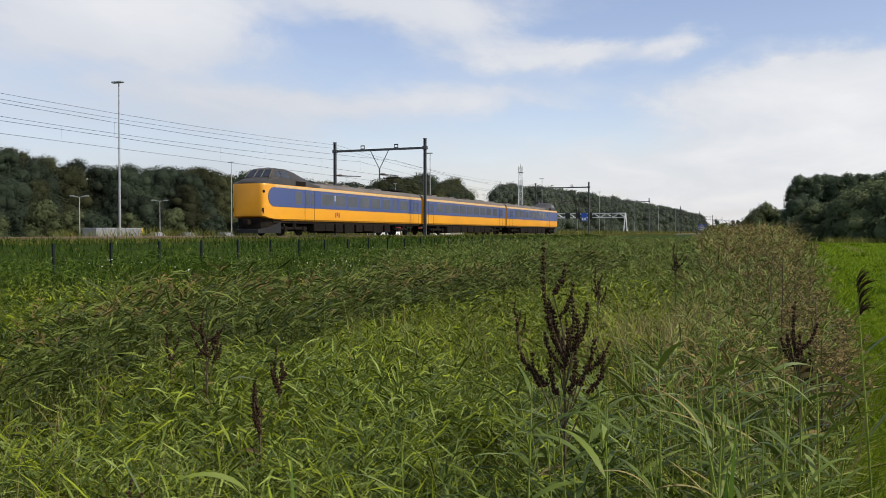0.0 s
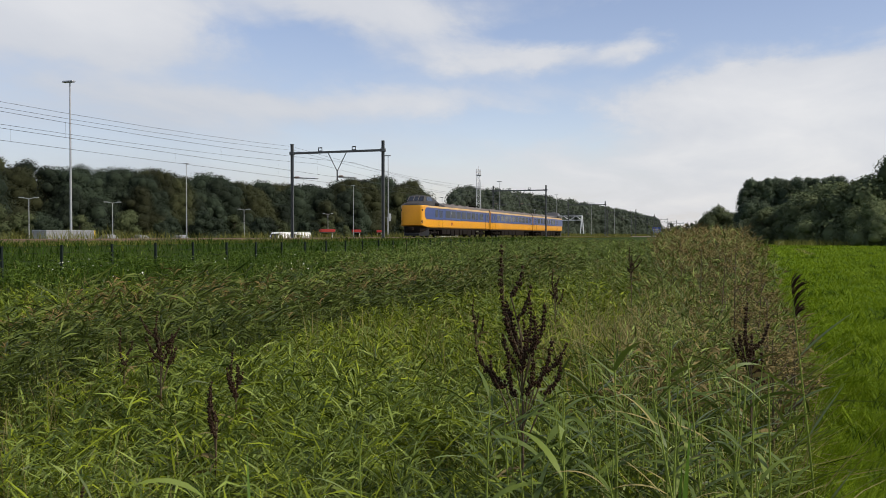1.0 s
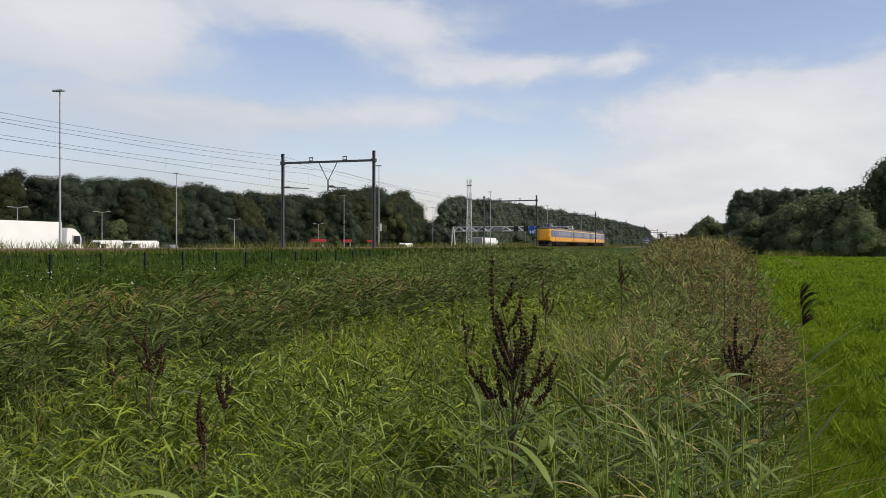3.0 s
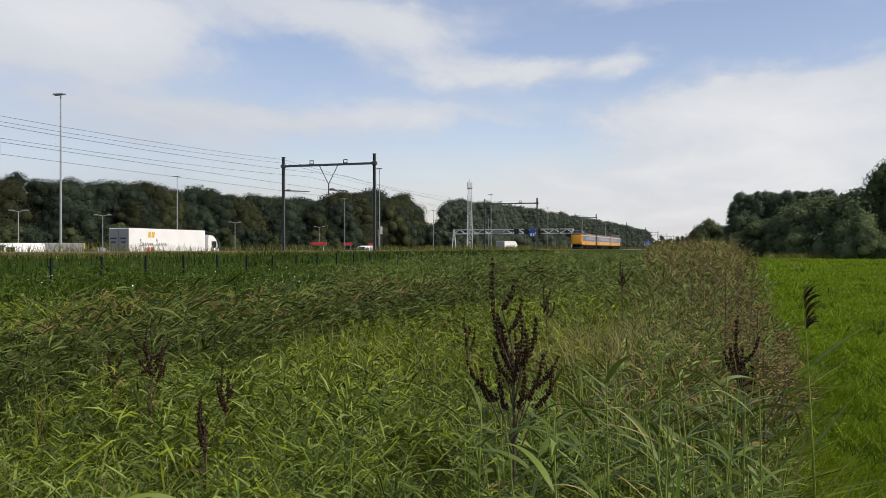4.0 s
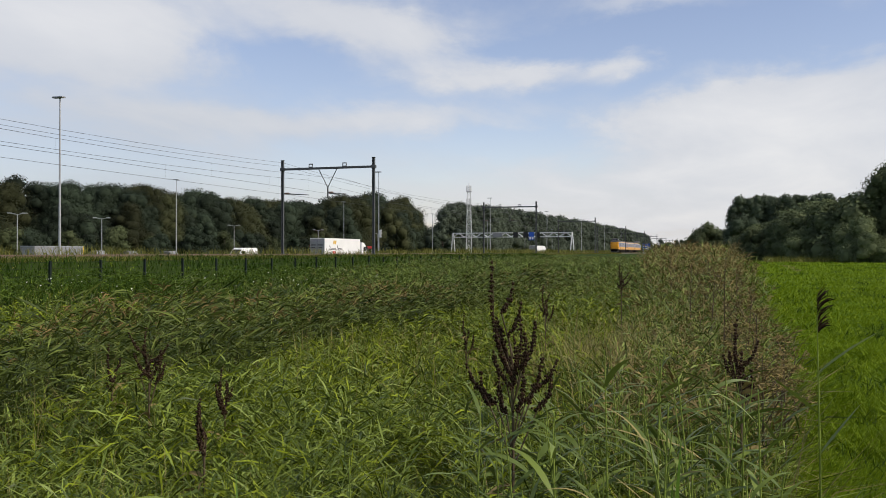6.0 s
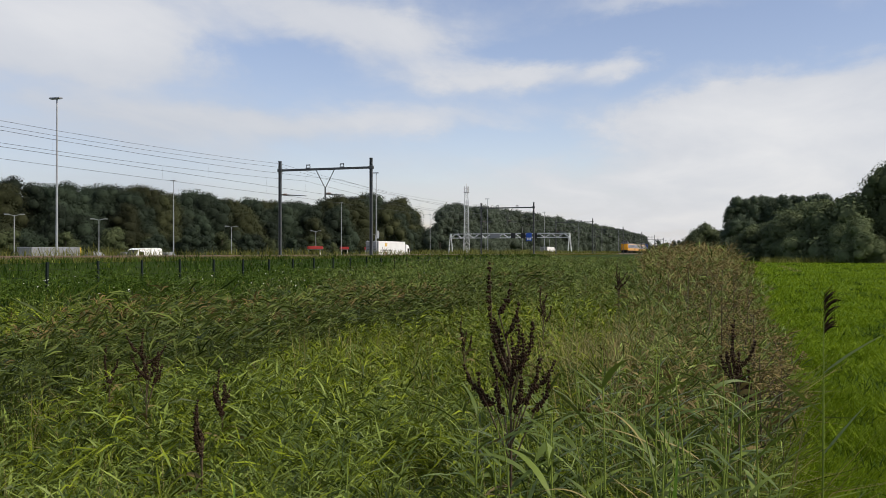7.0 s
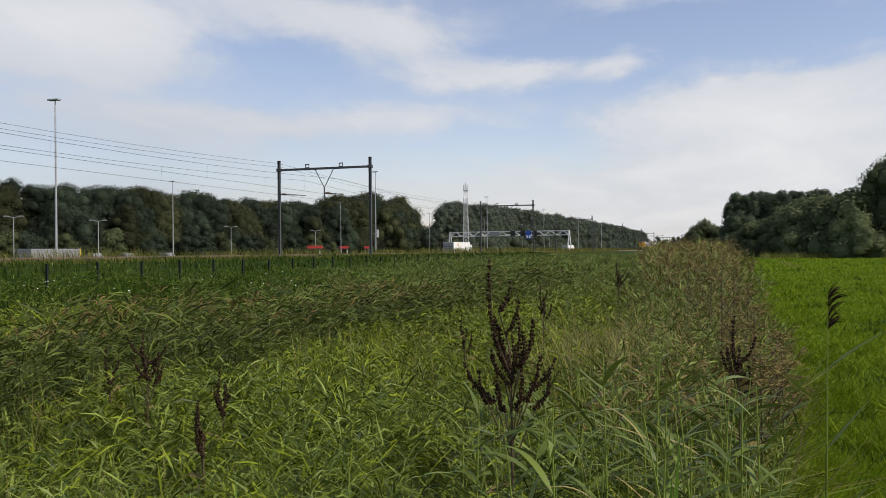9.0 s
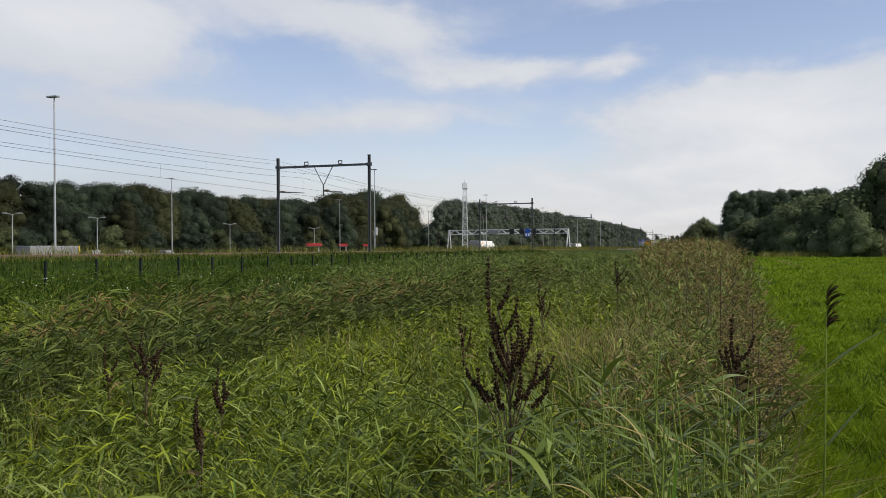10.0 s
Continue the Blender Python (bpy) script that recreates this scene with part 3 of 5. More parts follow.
def build_tree(name, label, seed, h, spread, base, n_blobs, leaves, size, foliage, m, group):
    rng = np.random.default_rng(seed)
    t = empty(name, label, "bush" if name == "bush" else "tree", group, m)
    blobs = tree_form(rng, h, spread, base, n_blobs)
    bm = bmesh.new()
    r0 = 0.022 * h
    add_bar(bm, (0, 0, -0.3), (0.02 * h, 0.01 * h, h * 0.45), r0, r0 * 0.6, 7)
    add_bar(bm, (0.02 * h, 0.01 * h, h * 0.45), (0, 0.02 * h, h * 0.85), r0 * 0.6, r0 * 0.15, 6)
    for b in blobs[1::2]:
        add_bar(bm, (0.01 * h, 0.005 * h, min(b[2] * 0.6, h * 0.6)), b[:3], r0 * 0.35, r0 * 0.08, 5)
    part("trunk", bm, "bark", t)
    V, F = leaf_cloud(rng, blobs, leaves, size)
    quick("crown", V, F, foliage, t)
    return t


def plant(kinds, rng, places, tall):
    """Copies of the kinds at places (x, y, height); each keeps its proportions."""
    for i, (x, y, h) in enumerate(places):
        k = kinds[int(rng.integers(len(kinds)))]
        s = h / tall[k.name]
        m = pose(x, y, float(ground_z(x, y)) - 0.05, 0, 0, float(rng.random() * 360))
        c = copy_thing(k, m)
        c.scale = (s * float(0.92 + 0.22 * rng.random()), s * float(0.92 + 0.22 * rng.random()), s)


def build_woods():
    rng = np.random.default_rng(21)
    lab_d = "dark green broadleaf tree in a dense wood edge behind the motorway"
    lab_b = "dense dark green bush before the wood edge"
    lab_h = "tall hazy green tree in the distant wood"
    tall = {}

    def form(i, *a):
        k = build_tree(*a)
        tall[k.name] = a[3]
        return k

    dark = [form(i, "tree", lab_d, 30 + i, 14, 6.8, 0.06 + 0.04 * i, 30 + 2 * i, 15000, 0.25, "foliage_mixed" if i == 2 else "foliage", pose(-135 - 3 * i, 118 + 14 * i, 0), "wood edge trees") for i in range(4)]
    bushes = [form(i, "bush", lab_b, 50 + i, 5, 3.4, 0.02, 14, 3600, 0.26, "foliage_light" if i == 1 else "foliage", pose(-110 - i, 128 + 17 * i, 0), "wood edge bushes") for i in range(3)]
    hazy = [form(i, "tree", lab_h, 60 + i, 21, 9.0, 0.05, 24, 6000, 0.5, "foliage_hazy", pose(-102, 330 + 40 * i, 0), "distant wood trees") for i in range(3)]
    # wood A: bearing (y over distance from the line), rise of the skyline per metre of distance
    tone = ((0.85, 0.112), (0.98, 0.107), (1.05, 0.107), (1.17, 0.104), (1.21, 0.108), (1.335, 0.123), (1.44, 0.112), (1.70, 0.114), (1.78, 0.109), (2.01, 0.128), (2.15, 0.152), (2.59, 0.166), (2.72, 0.150))
    bx, bz = [q[0] for q in tone], [q[1] for q in tone]
    rows = []
    for k in np.arange(0.70, 2.72, 0.056):
        D = 122 - 6 * (k > 2.05) + rng.normal() * 2
        rows.append((-D, k * D, EYE + D * float(np.interp(k, bx, bz)) * (0.9 + 0.16 * rng.random())))
        D2 = D + 9
        rows.append((-D2, (k + 0.02) * D2, EYE + D2 * float(np.interp(k, bx, bz)) * (0.95 + 0.17 * rng.random())))
        if rng.random() < 0.7:
            rows.append((-D + 5, k * (D - 5), (EYE + D * float(np.interp(k, bx, bz))) * (0.6 + 0.25 * rng.random())))
    plant(dark, rng, rows, tall)
    rows = [(-(106 + 8 * rng.random()), k * 110, 3.2 + 3.6 * rng.random()) for k in np.arange(0.8, 2.72, 0.032)]
    plant(bushes, rng, rows, tall)
    # wood B: runs on along the motorway to the far end
    rows = []
    y = 300.0
    while y < 1250:
        f = (y - 300) / 700
        top = float(np.interp(y, (290, 320, 412, 577, 752, 1000), (16, 19.4, 21.7, 23.1, 24.1, 24.3)))
        rows.append((-(99 + rng.normal()), y, top * (0.98 + 0.1 * rng.random())))
        if y > 330:
            rows.append((-(107 + rng.normal()), y + 3, top * (1.04 + 0.1 * rng.random())))
        y += 8 + 9 * f
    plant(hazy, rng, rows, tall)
    rows = [(-(97 + rng.random()), y, 5 + 4 * rng.random()) for y in np.arange(290, 800, 16)]
    plant(bushes, rng, rows, tall)
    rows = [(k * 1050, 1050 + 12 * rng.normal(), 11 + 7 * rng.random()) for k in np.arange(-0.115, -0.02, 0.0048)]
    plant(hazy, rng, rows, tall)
    # trees round the meadow
    lab_m = "broad dark green tree at the edge of the meadow"
    big = [form(i, "meadow_tree", lab_m, 70 + i, 14, 7.4, 0.03, 38, 14000, 0.26, "foliage_poplar" if i == 0 else "foliage_light", pose(34 + 8 * i, 196 + 6 * i, 0), "meadow edge trees") for i in range(2)]
    shr = [form(i, "shrub", "rounded grey-green shrub at the edge of the meadow", 80 + i, 7, 4.8, 0.0, 22, 6000, 0.30, "foliage_willow", pose(30 + 5 * i, 178, 0), "meadow edge shrubs") for i in range(2)]
    poplar = [form(i, "poplar_tree", "upright dark green poplar in a close row beyond the meadow", 75 + i, 16, 4.9, 0.04, 26, 8500, 0.34, "foliage_poplar", pose(6 + 9 * i, 240 + 5 * i, 0), "poplars beyond the meadow") for i in range(2)]
    rows = []
    for k in np.arange(0.012, 0.112, 0.0082):
        Y = 232 + 5 * rng.random()
        rows.append((k * Y, Y, (EYE + 0.0625 * Y * (0.86 if k < 0.02 else 1.0)) * (0.96 + 0.06 * rng.random())))
    for k in np.arange(0.02, 0.11, 0.015):
        rows.append((k * 244, 244, (EYE + 0.0635 * 244) * (0.94 + 0.05 * rng.random())))
    plant(poplar, rng, rows, tall)
    rows = []
    for k, z in ((0.130, 0.052), (0.144, 0.062), (0.162, 0.084), (0.174, 0.094), (0.188, 0.098)):
        rows.append((k * 165, 165 + 4 * rng.normal(), EYE + z * 165))
    plant(big, rng, rows, tall)
    # willow shrubs climb towards the tall trees
    rows = []
    for k in np.arange(0.018, 0.150, 0.0075):
        Y = 196 - 260 * (k - 0.018) + 4 * rng.normal()
        z = float(np.interp(k, (0.018, 0.045, 0.076, 0.104, 0.132, 0.15), (0.020, 0.034, 0.048, 0.056, 0.062, 0.064)))
        rows.append((k * Y, Y, (EYE + z * Y) * (0.88 + 0.16 * rng.random())))
        if rng.random() < 0.8:
            rows.append(((k + 0.004) * (Y - 9), Y - 9, (EYE + z * Y) * (0.45 + 0.22 * rng.random())))
    rows += [(k * 150, 150 + 4 * rng.normal(), 4.0 + 3 * rng.random()) for k in np.arange(0.15, 0.19, 0.018)]
    rows += [(k * 265, 265 + 4 * rng.normal(), EYE + 265 * z) for k, z in ((-0.030, 0.020), (-0.022, 0.028), (-0.014, 0.033), (-0.006, 0.027), (0.004, 0.026))]
    plant(shr, rng, rows, tall)


build_woods()


# ---- the train ----
TAIL, SPEED = 47.8, 38.5
CAR = 26.6


def loft(stations, close=True):
    """stations: lists of (x, y, z) with equal counts, joined one to the next; the ends are capped."""
    bm = bmesh.new()
    rows = [[bm.verts.new(p) for p in s] for s in stations]
    for a, b in zip(rows, rows[1:]):
        for i in range(len(a) - (0 if close else 1)):
            j = (i + 1) % len(a)
            bm.faces.new((a[i], a[j], b[j], b[i]))
    if close:
        bm.faces.new(rows[0])
        bm.faces.new(list(reversed(rows[-1])))
    bmesh.ops.recalc_face_normals(bm, faces=bm.faces)
    for e in bm.edges:
        e.smooth = len(e.link_faces) == 2 and e.calc_face_angle(0) < 0.62
    for fa in bm.faces:
        fa.smooth = True
    return bm


def side_panel(bm, s, y0, y1, z0, z1, out=0.008, thick=0.02, round_end=None, skip=()):
    """A slab on the side s of the car, with an optional round end (radius) at y0."""
    x0, x1 = s * (1.39 - thick), s * (1.39 + out)
    pts = []
    if round_end:
        r = min(round_end, (z1 - z0) / 2)
        for i in range(7):
            a = math.pi / 2 * i / 6
            pts.append((y0 + r - r * math.sin(a), z0 + r - r * math.cos(a)))
        for i in range(7):
            a = math.pi / 2 * i / 6
            pts.append((y0 + r - r * math.cos(a), z1 - r + r * math.sin(a)))
    else:
        pts += [(y0, z0), (y0, z1)]
    pts += [(y1, z1), (y1, z0)]
    va = [bm.verts.new((x0, y, z)) for y, z in pts]
    vb = [bm.verts.new((x1, y, z)) for y, z in pts]
    fs = [bm.faces.new(vb), bm.faces.new(list(reversed(va)))]
    for i in range(len(pts)):
        j = (i + 1) % len(pts)
        fs.append(bm.faces.new((va[i], va[j], vb[j], vb[i])))
    bmesh.ops.recalc_face_normals(bm, faces=fs)


def build_bogie(parent, y):
    b = part("bogie_frame", box(-1.2, 1.2, y - 1.7, y + 1.7, 0.42, 0.62, 0.05), "train_dark", parent)
    for dy in (-1.25, 1.25):
        bm = bmesh.new()
        for s in (-0.75, 0.75):
            add_bar(bm, (s - 0.07, y + dy, 0.46), (s + 0.07, y + dy, 0.46), 0.46, n=20)
        add_bar(bm, (-1.1, y + dy, 0.46), (1.1, y + dy, 0.46), 0.09, n=8)
        part("wheel", bm, "train_dark", b)
        for s in (-1.15, 1.15):
            part("axle_box", box(s - 0.14, s + 0.14, y + dy - 0.2, y + dy + 0.2, 0.32, 0.66, 0.04), "train_dark", b)
    for s in (-1.1, 1.1):
        part("spring", bars([((s, y, 0.5), (s, y, 1.0), 0.2)], 10), "train_dark", b)


def build_train():
    """Three cars; y runs from the tail to the head, z from the rail top."""
    tr = empty("passenger_train", "yellow and blue three-car electric passenger train driving away", "train")
    half = [(1.30, 1.04), (1.39, 1.16), (1.39, 3.30), (1.37, 3.46), (1.34, 3.50)]

    def section(y, wide=1.0, low=1.04):
        h = [(x * wide, max(z, low + (z - 1.04) * 0.2)) for x, z in half]
        return [(x, y, z) for x, z in h] + [(-x, y, z) for x, z in reversed(h)]

    def roof_section(y, wide=1.0, up=0.0):
        h = [(1.34, 3.49), (1.27, 3.66), (1.08, 3.80), (0.7, 3.90), (0.3, 3.94)]
        return [(x * wide, y, z + up * (z - 3.49)) for x, z in h] + [(-x * wide, y, z + up * (z - 3.49)) for x, z in reversed(h)]

    for c in range(3):
        y0, y1 = c * CAR + (0.28 if c else 0.0), (c + 1) * CAR - (0.28 if c < 2 else 0.0)
        if c == 0:
            st = [section(y0, 0.66, 1.36), section(y0 + 0.03, 0.76, 1.35), section(y0 + 0.08, 0.83, 1.33), section(y0 + 0.16, 0.89, 1.30), section(y0 + 0.27, 0.94, 1.27), section(y0 + 0.42, 0.975, 1.23), section(y0 + 0.65, 0.995, 1.18), section(y0 + 1.1, 1, 1.12), section(y0 + 2.4), section(y1)]
        elif c == 2:
            st = [section(y0), section(y1 - 2.4), section(y1 - 1.1, 1, 1.12), section(y1 - 0.6, 0.985, 1.2), section(y1 - 0.28, 0.945, 1.26), section(y1 - 0.1, 0.88, 1.3), section(y1, 0.80, 1.34)]
        else:
            st = [section(y0), section(y1)]
        body = part("car_body", loft(st), "train_yellow", tr, "glossy yellow car body")
        roof_y0, roof_y1 = (y0 + 6.6 if c == 0 else y0), (y1 - 6.6 if c == 2 else y1)
        part("roof", loft([roof_section(roof_y0), roof_section(roof_y1)]), "train_grey", tr, "dirty grey curved roof")
        a, b = (y0 + 0.42 if c == 0 else y0 + 0.04), (y1 - 0.42 if c == 2 else y1 - 0.04)
        for s in (1, -1):
            bm = bmesh.new()
            side_panel(bm, s, a, b, 1.98, 3.28, round_end=0.64 if c == 0 else None)
            part("blue_band", bm, "train_blue", body, "blue band round the windows")
            bm = bmesh.new()
            side_panel(bm, s, y0 + 1.2 if c == 0 else y0 + 0.02, y1 - 1.2 if c == 2 else y1 - 0.02, 3.31, 3.455)
            part("cream_stripe", bm, "train_cream", body)
            side_windows(c, s, y0, y1, body)
        build_underside(c, y0, y1, tr)
    for c in (1, 2):
        y = c * CAR
        part("gangway", box(-1.15, 1.15, y - 0.3, y + 0.3, 1.2, 3.75, 0.08), "train_dark", tr)
    build_cab(tr, 0.0, 1)
    build_cab(tr, 3 * CAR, -1)
    build_roof_gear(tr)
    return tr


def side_windows(c, s, y0, y1, body):
    def window(y, w, z0=2.26, z1=3.07):
        bm = bmesh.new()
        side_panel(bm, s, y - 0.06, y + w + 0.06, z0 - 0.06, z1 + 0.06, 0.012, 0.01, 0.16)
        fr = part("window_frame", bm, "window_seal", body)
        bm = bmesh.new()
        side_panel(bm, s, y, y + w, z0, z1, 0.017, 0.01, 0.12)
        part("pane", bm, "train_glass", fr)

    def door(y):
        bm = bmesh.new()
        side_panel(bm, s, y + 0.02, y + 0.64, 2.04, 3.22, 0.020, 0.01)
        side_panel(bm, s, y + 0.66, y + 1.28, 2.04, 3.22, 0.020, 0.01)
        d = part("door", bm, "train_blue", body, "blue double folding door")
        for k in (0.14, 0.78):
            bm = bmesh.new()
            side_panel(bm, s, y + k, y + k + 0.38, 2.2, 3.05, 0.026, 0.01, 0.1)
            part("door_glass", bm, "train_glass", d)
        bm = bmesh.new()
        side_panel(bm, s, y - 0.03, y + 0.0, 1.06, 3.26, 0.011, 0.01)
        side_panel(bm, s, y + 1.3, y + 1.33, 1.06, 3.26, 0.011, 0.01)
        part("door_gap", bm, "train_dark", d)

    if c == 0:
        window(y0 + 3.85, 0.75)
        door(y0 + 5.1)
        for y, w in ((7.45, 1.8), (9.6, 1.6), (11.6, 1.6), (13.7, 1.6), (15.8, 1.6), (17.9, 1.5), (20.0, 0.7), (21.5, 1.7)):
            window(y0 + y, w)
        door(y1 - 1.95)
        for k, (dy, dz) in enumerate(((0, 0), (0.28, 0.1), (0.56, 0))):
            bm = bmesh.new()
            side_panel(bm, s, y0 + 9.5 + dy, y0 + 9.7 + dy, 1.38 + dz, 1.72 + dz * 0.5, 0.006, 0.01)
            part("livery_mark", bm, "train_red", body)
        bm = bmesh.new()
        side_panel(bm, s, y0 + 9.44, y0 + 9.54, 2.62, 3.05, 0.024, 0.01)
        part("class_mark", bm, "truck_white", body)
    elif c == 1:
        door(y0 + 1.2)
        for i in range(9):
            window(y0 + 3.3 + 2.2 * i, 1.75)
        door(y1 - 2.5)
    else:
        door(y0 + 1.2)
        for i in range(7):
            window(y0 + 3.6 + 2.2 * i, 1.7)
        door(y1 - 6.6)


def build_underside(c, y0, y1, tr):
    build_bogie(tr, y0 + 4.0)
    build_bogie(tr, y1 - 3.6)
    part("underframe", box(-1.25, 1.25, y0 + (1.2 if c == 0 else 0.2), y1 - (1.2 if c == 2 else 0.2), 0.86, 1.06, 0.03), "train_dark", tr)
    rng = random.Random(40 + c)
    y = y0 + 6.6
    while y < y1 - 7.4:
        w = rng.uniform(0.9, 2.4)
        part("equipment_box", box(-1.27, 1.27, y, y + w, rng.uniform(0.16, 0.34), 0.88, 0.05), "train_dark", tr)
        y += w + rng.uniform(0.08, 0.4)


def build_cab(tr, y0, d):
    """The raised driver's cab with its sloping hood, skirt, lamps and plough; d is the way into the car."""
    Y = lambda v: y0 + d * v

    def sec(y, top, wide, ledge):
        h = [(1.345 * wide, 3.47), (1.30 * wide, ledge), (min(1.02, 1.30) * wide, top - 0.16), (0.84 * wide, top - 0.03), (0.4 * wide, top)]
        return [(x, Y(y), z) for x, z in h] + [(-x, Y(y), z) for x, z in reversed(h)]

    st = [sec(0.02, 3.58, 0.72, 3.50), sec(0.10, 3.66, 0.85, 3.53), sec(0.27, 3.75, 0.935, 3.57), sec(0.65, 3.87, 0.985, 3.68), sec(1.15, 3.96, 0.99, 3.78), sec(1.75, 4.56, 0.99, 3.86), sec(2.0, 4.66, 0.98, 3.88),
          sec(3.2, 4.68, 0.98, 3.88), sec(4.4, 4.52, 0.99, 3.86), sec(5.6, 4.22, 1.0, 3.80), sec(6.6, 3.99, 1.0, 3.72), sec(7.4, 3.93, 1.0, 3.68)]
    hood = part("cab_hood", loft(st), "cab_grey", tr, "dark grey raised driver's cab hood")
    # windscreen and side windows lie a little proud of the hood
    def pane(name, pts):
        bm = bmesh.new()
        c = sum((Vector(p) for p in pts), Vector()) / len(pts)
        outer = [bm.verts.new(p) for p in pts]
        inner = [bm.verts.new(Vector(p) + (Vector((0, Y(3), 3.6)) - c).normalized() * 0.06) for p in pts]
        bm.faces.new(outer)
        bm.faces.new(list(reversed(inner)))
        for i in range(len(pts)):
            j = (i + 1) % len(pts)
            bm.faces.new((outer[i], inner[i], inner[j], outer[j]))
        bmesh.ops.recalc_face_normals(bm, faces=bm.faces)
        part(name, bm, "window_glass", hood)

    for x0, x1 in ((-0.90, -0.32), (-0.27, 0.27), (0.32, 0.90)):
        pane("windscreen", [(x0, Y(1.19), 4.02), (x1, Y(1.19), 4.02), (x1 * 0.9, Y(1.70), 4.52), (x0 * 0.9, Y(1.70), 4.52)])
    for x in (-0.98, -0.295, 0.295, 0.98):
        part("screen_frame", bars([((x, Y(1.16), 3.99), (x * 0.89, Y(1.70), 4.55), 0.035)], 5), "train_grey", hood, "pale strip between the window panes")
    for s in (-1, 1):
        pane("side_window", [(s * 1.225, Y(1.45), 4.02), (s * 1.225, Y(2.25), 4.02), (s * 1.06, Y(2.2), 4.46), (s * 1.06, Y(1.8), 4.46)])
        pane("side_window", [(s * 1.225, Y(2.35), 4.02), (s * 1.225, Y(3.5), 4.02), (s * 1.06, Y(3.25), 4.46), (s * 1.06, Y(2.3), 4.46)])
        part("grille", box(s * 1.30 - 0.03, s * 1.30 + 0.03, min(Y(4.0), Y(5.3)), max(Y(4.0), Y(5.3)), 3.52, 3.85), "train_dark", hood)
        lamp = part("headlight", box(s * 1.08 - 0.14, s * 1.08 + 0.14, min(Y(0.06), Y(0.3)), max(Y(0.06), Y(0.3)), 1.5, 1.88, 0.06), "train_dark", tr)
        part("lamp_lens", box(s * 1.08 - 0.1, s * 1.08 + 0.1, min(Y(0.048), Y(0.08)), max(Y(0.048), Y(0.08)), 1.54, 1.62, 0.015), "train_cream", lamp)
        part("tail_lens", box(s * 1.08 - 0.06, s * 1.08 + 0.06, min(Y(0.045), Y(0.08)), max(Y(0.045), Y(0.08)), 1.64, 1.76, 0.02), "train_red", lamp)
        part("upper_lamp", box(s * 1.12 - 0.15, s * 1.12 + 0.15, min(Y(0.08), Y(0.5)), max(Y(0.08), Y(0.5)), 2.86, 3.08, 0.07), "train_dark", tr)
    part("skirt", loft([[(x * w, Y(y), z) for x, z in ((1.2, 0.5), (1.25, 1.2), (-1.25, 1.2), (-1.2, 0.5))] for y, w in ((0.25, 0.72), (0.6, 0.9), (1.6, 1.0))]), "train_dark", tr)
    part("plough", loft([[(x, Y(y), z) for x, z in ((w, 0.18), (w * 0.98, h), (-w * 0.98, h), (-w, 0.18))] for y, w, h in ((0.0, 0.85, 0.42), (0.8, 1.22, 0.6), (2.1, 1.3, 0.95))]), "skirt_grey", tr, "grey snow plough")
    part("coupler", box(-0.22, 0.22, min(Y(-0.25), Y(0.7)), max(Y(-0.25), Y(0.7)), 0.75, 1.1, 0.05), "train_dark", tr)


def build_roof_gear(tr):
    y = 22.6
    part("pantograph_base", box(-0.75, 0.75, y - 0.9, y + 0.9, 3.98, 4.12, 0.03), "train_dark", tr)
    for s in (-0.45, 0.45):
        part("pantograph_arm", bars([((s, y + 0.8, 4.1), (s * 0.8, y - 0.7, 4.75), 0.045), ((s * 0.8, y - 0.7, 4.75), (s * 0.7, y + 0.2, 5.22), 0.03)]), "train_dark", tr)
    part("pantograph_head", bars([((-0.85, y + 0.1, 5.25), (0.85, y + 0.1, 5.25), 0.04), ((-0.85, y + 0.4, 5.25), (0.85, y + 0.4, 5.25), 0.04),
                                  ((-0.7, y + 0.1, 5.25), (-0.7, y + 0.4, 5.25), 0.025), ((0.7, y + 0.1, 5.25), (0.7, y + 0.4, 5.25), 0.025)]), "train_dark", tr)
    for q in (9.5, 12.2, 15.0, 18.0, 31, 36, 41, 46, 50, 56, 60, 64, 68):
        part("roof_vent", box(-0.55, 0.55, q, q + 1.3, 3.9, 4.03, 0.04), "train_grey", tr)


train = build_train()


# ---- road vehicles ----
def wheel(parent, x, y, r=0.5, w=0.28):
    bm = bmesh.new()
    add_bar(bm, (x - w / 2, y, r), (x + w / 2, y, r), r, n=18)
    t = part("tyre", bm, "rubber", parent)
    bm = bmesh.new()
    add_bar(bm, (x - w / 2 - 0.01, y, r), (x + w / 2 + 0.01, y, r), r * 0.55, n=12)
    part("rim", bm, "truck_grey", t)


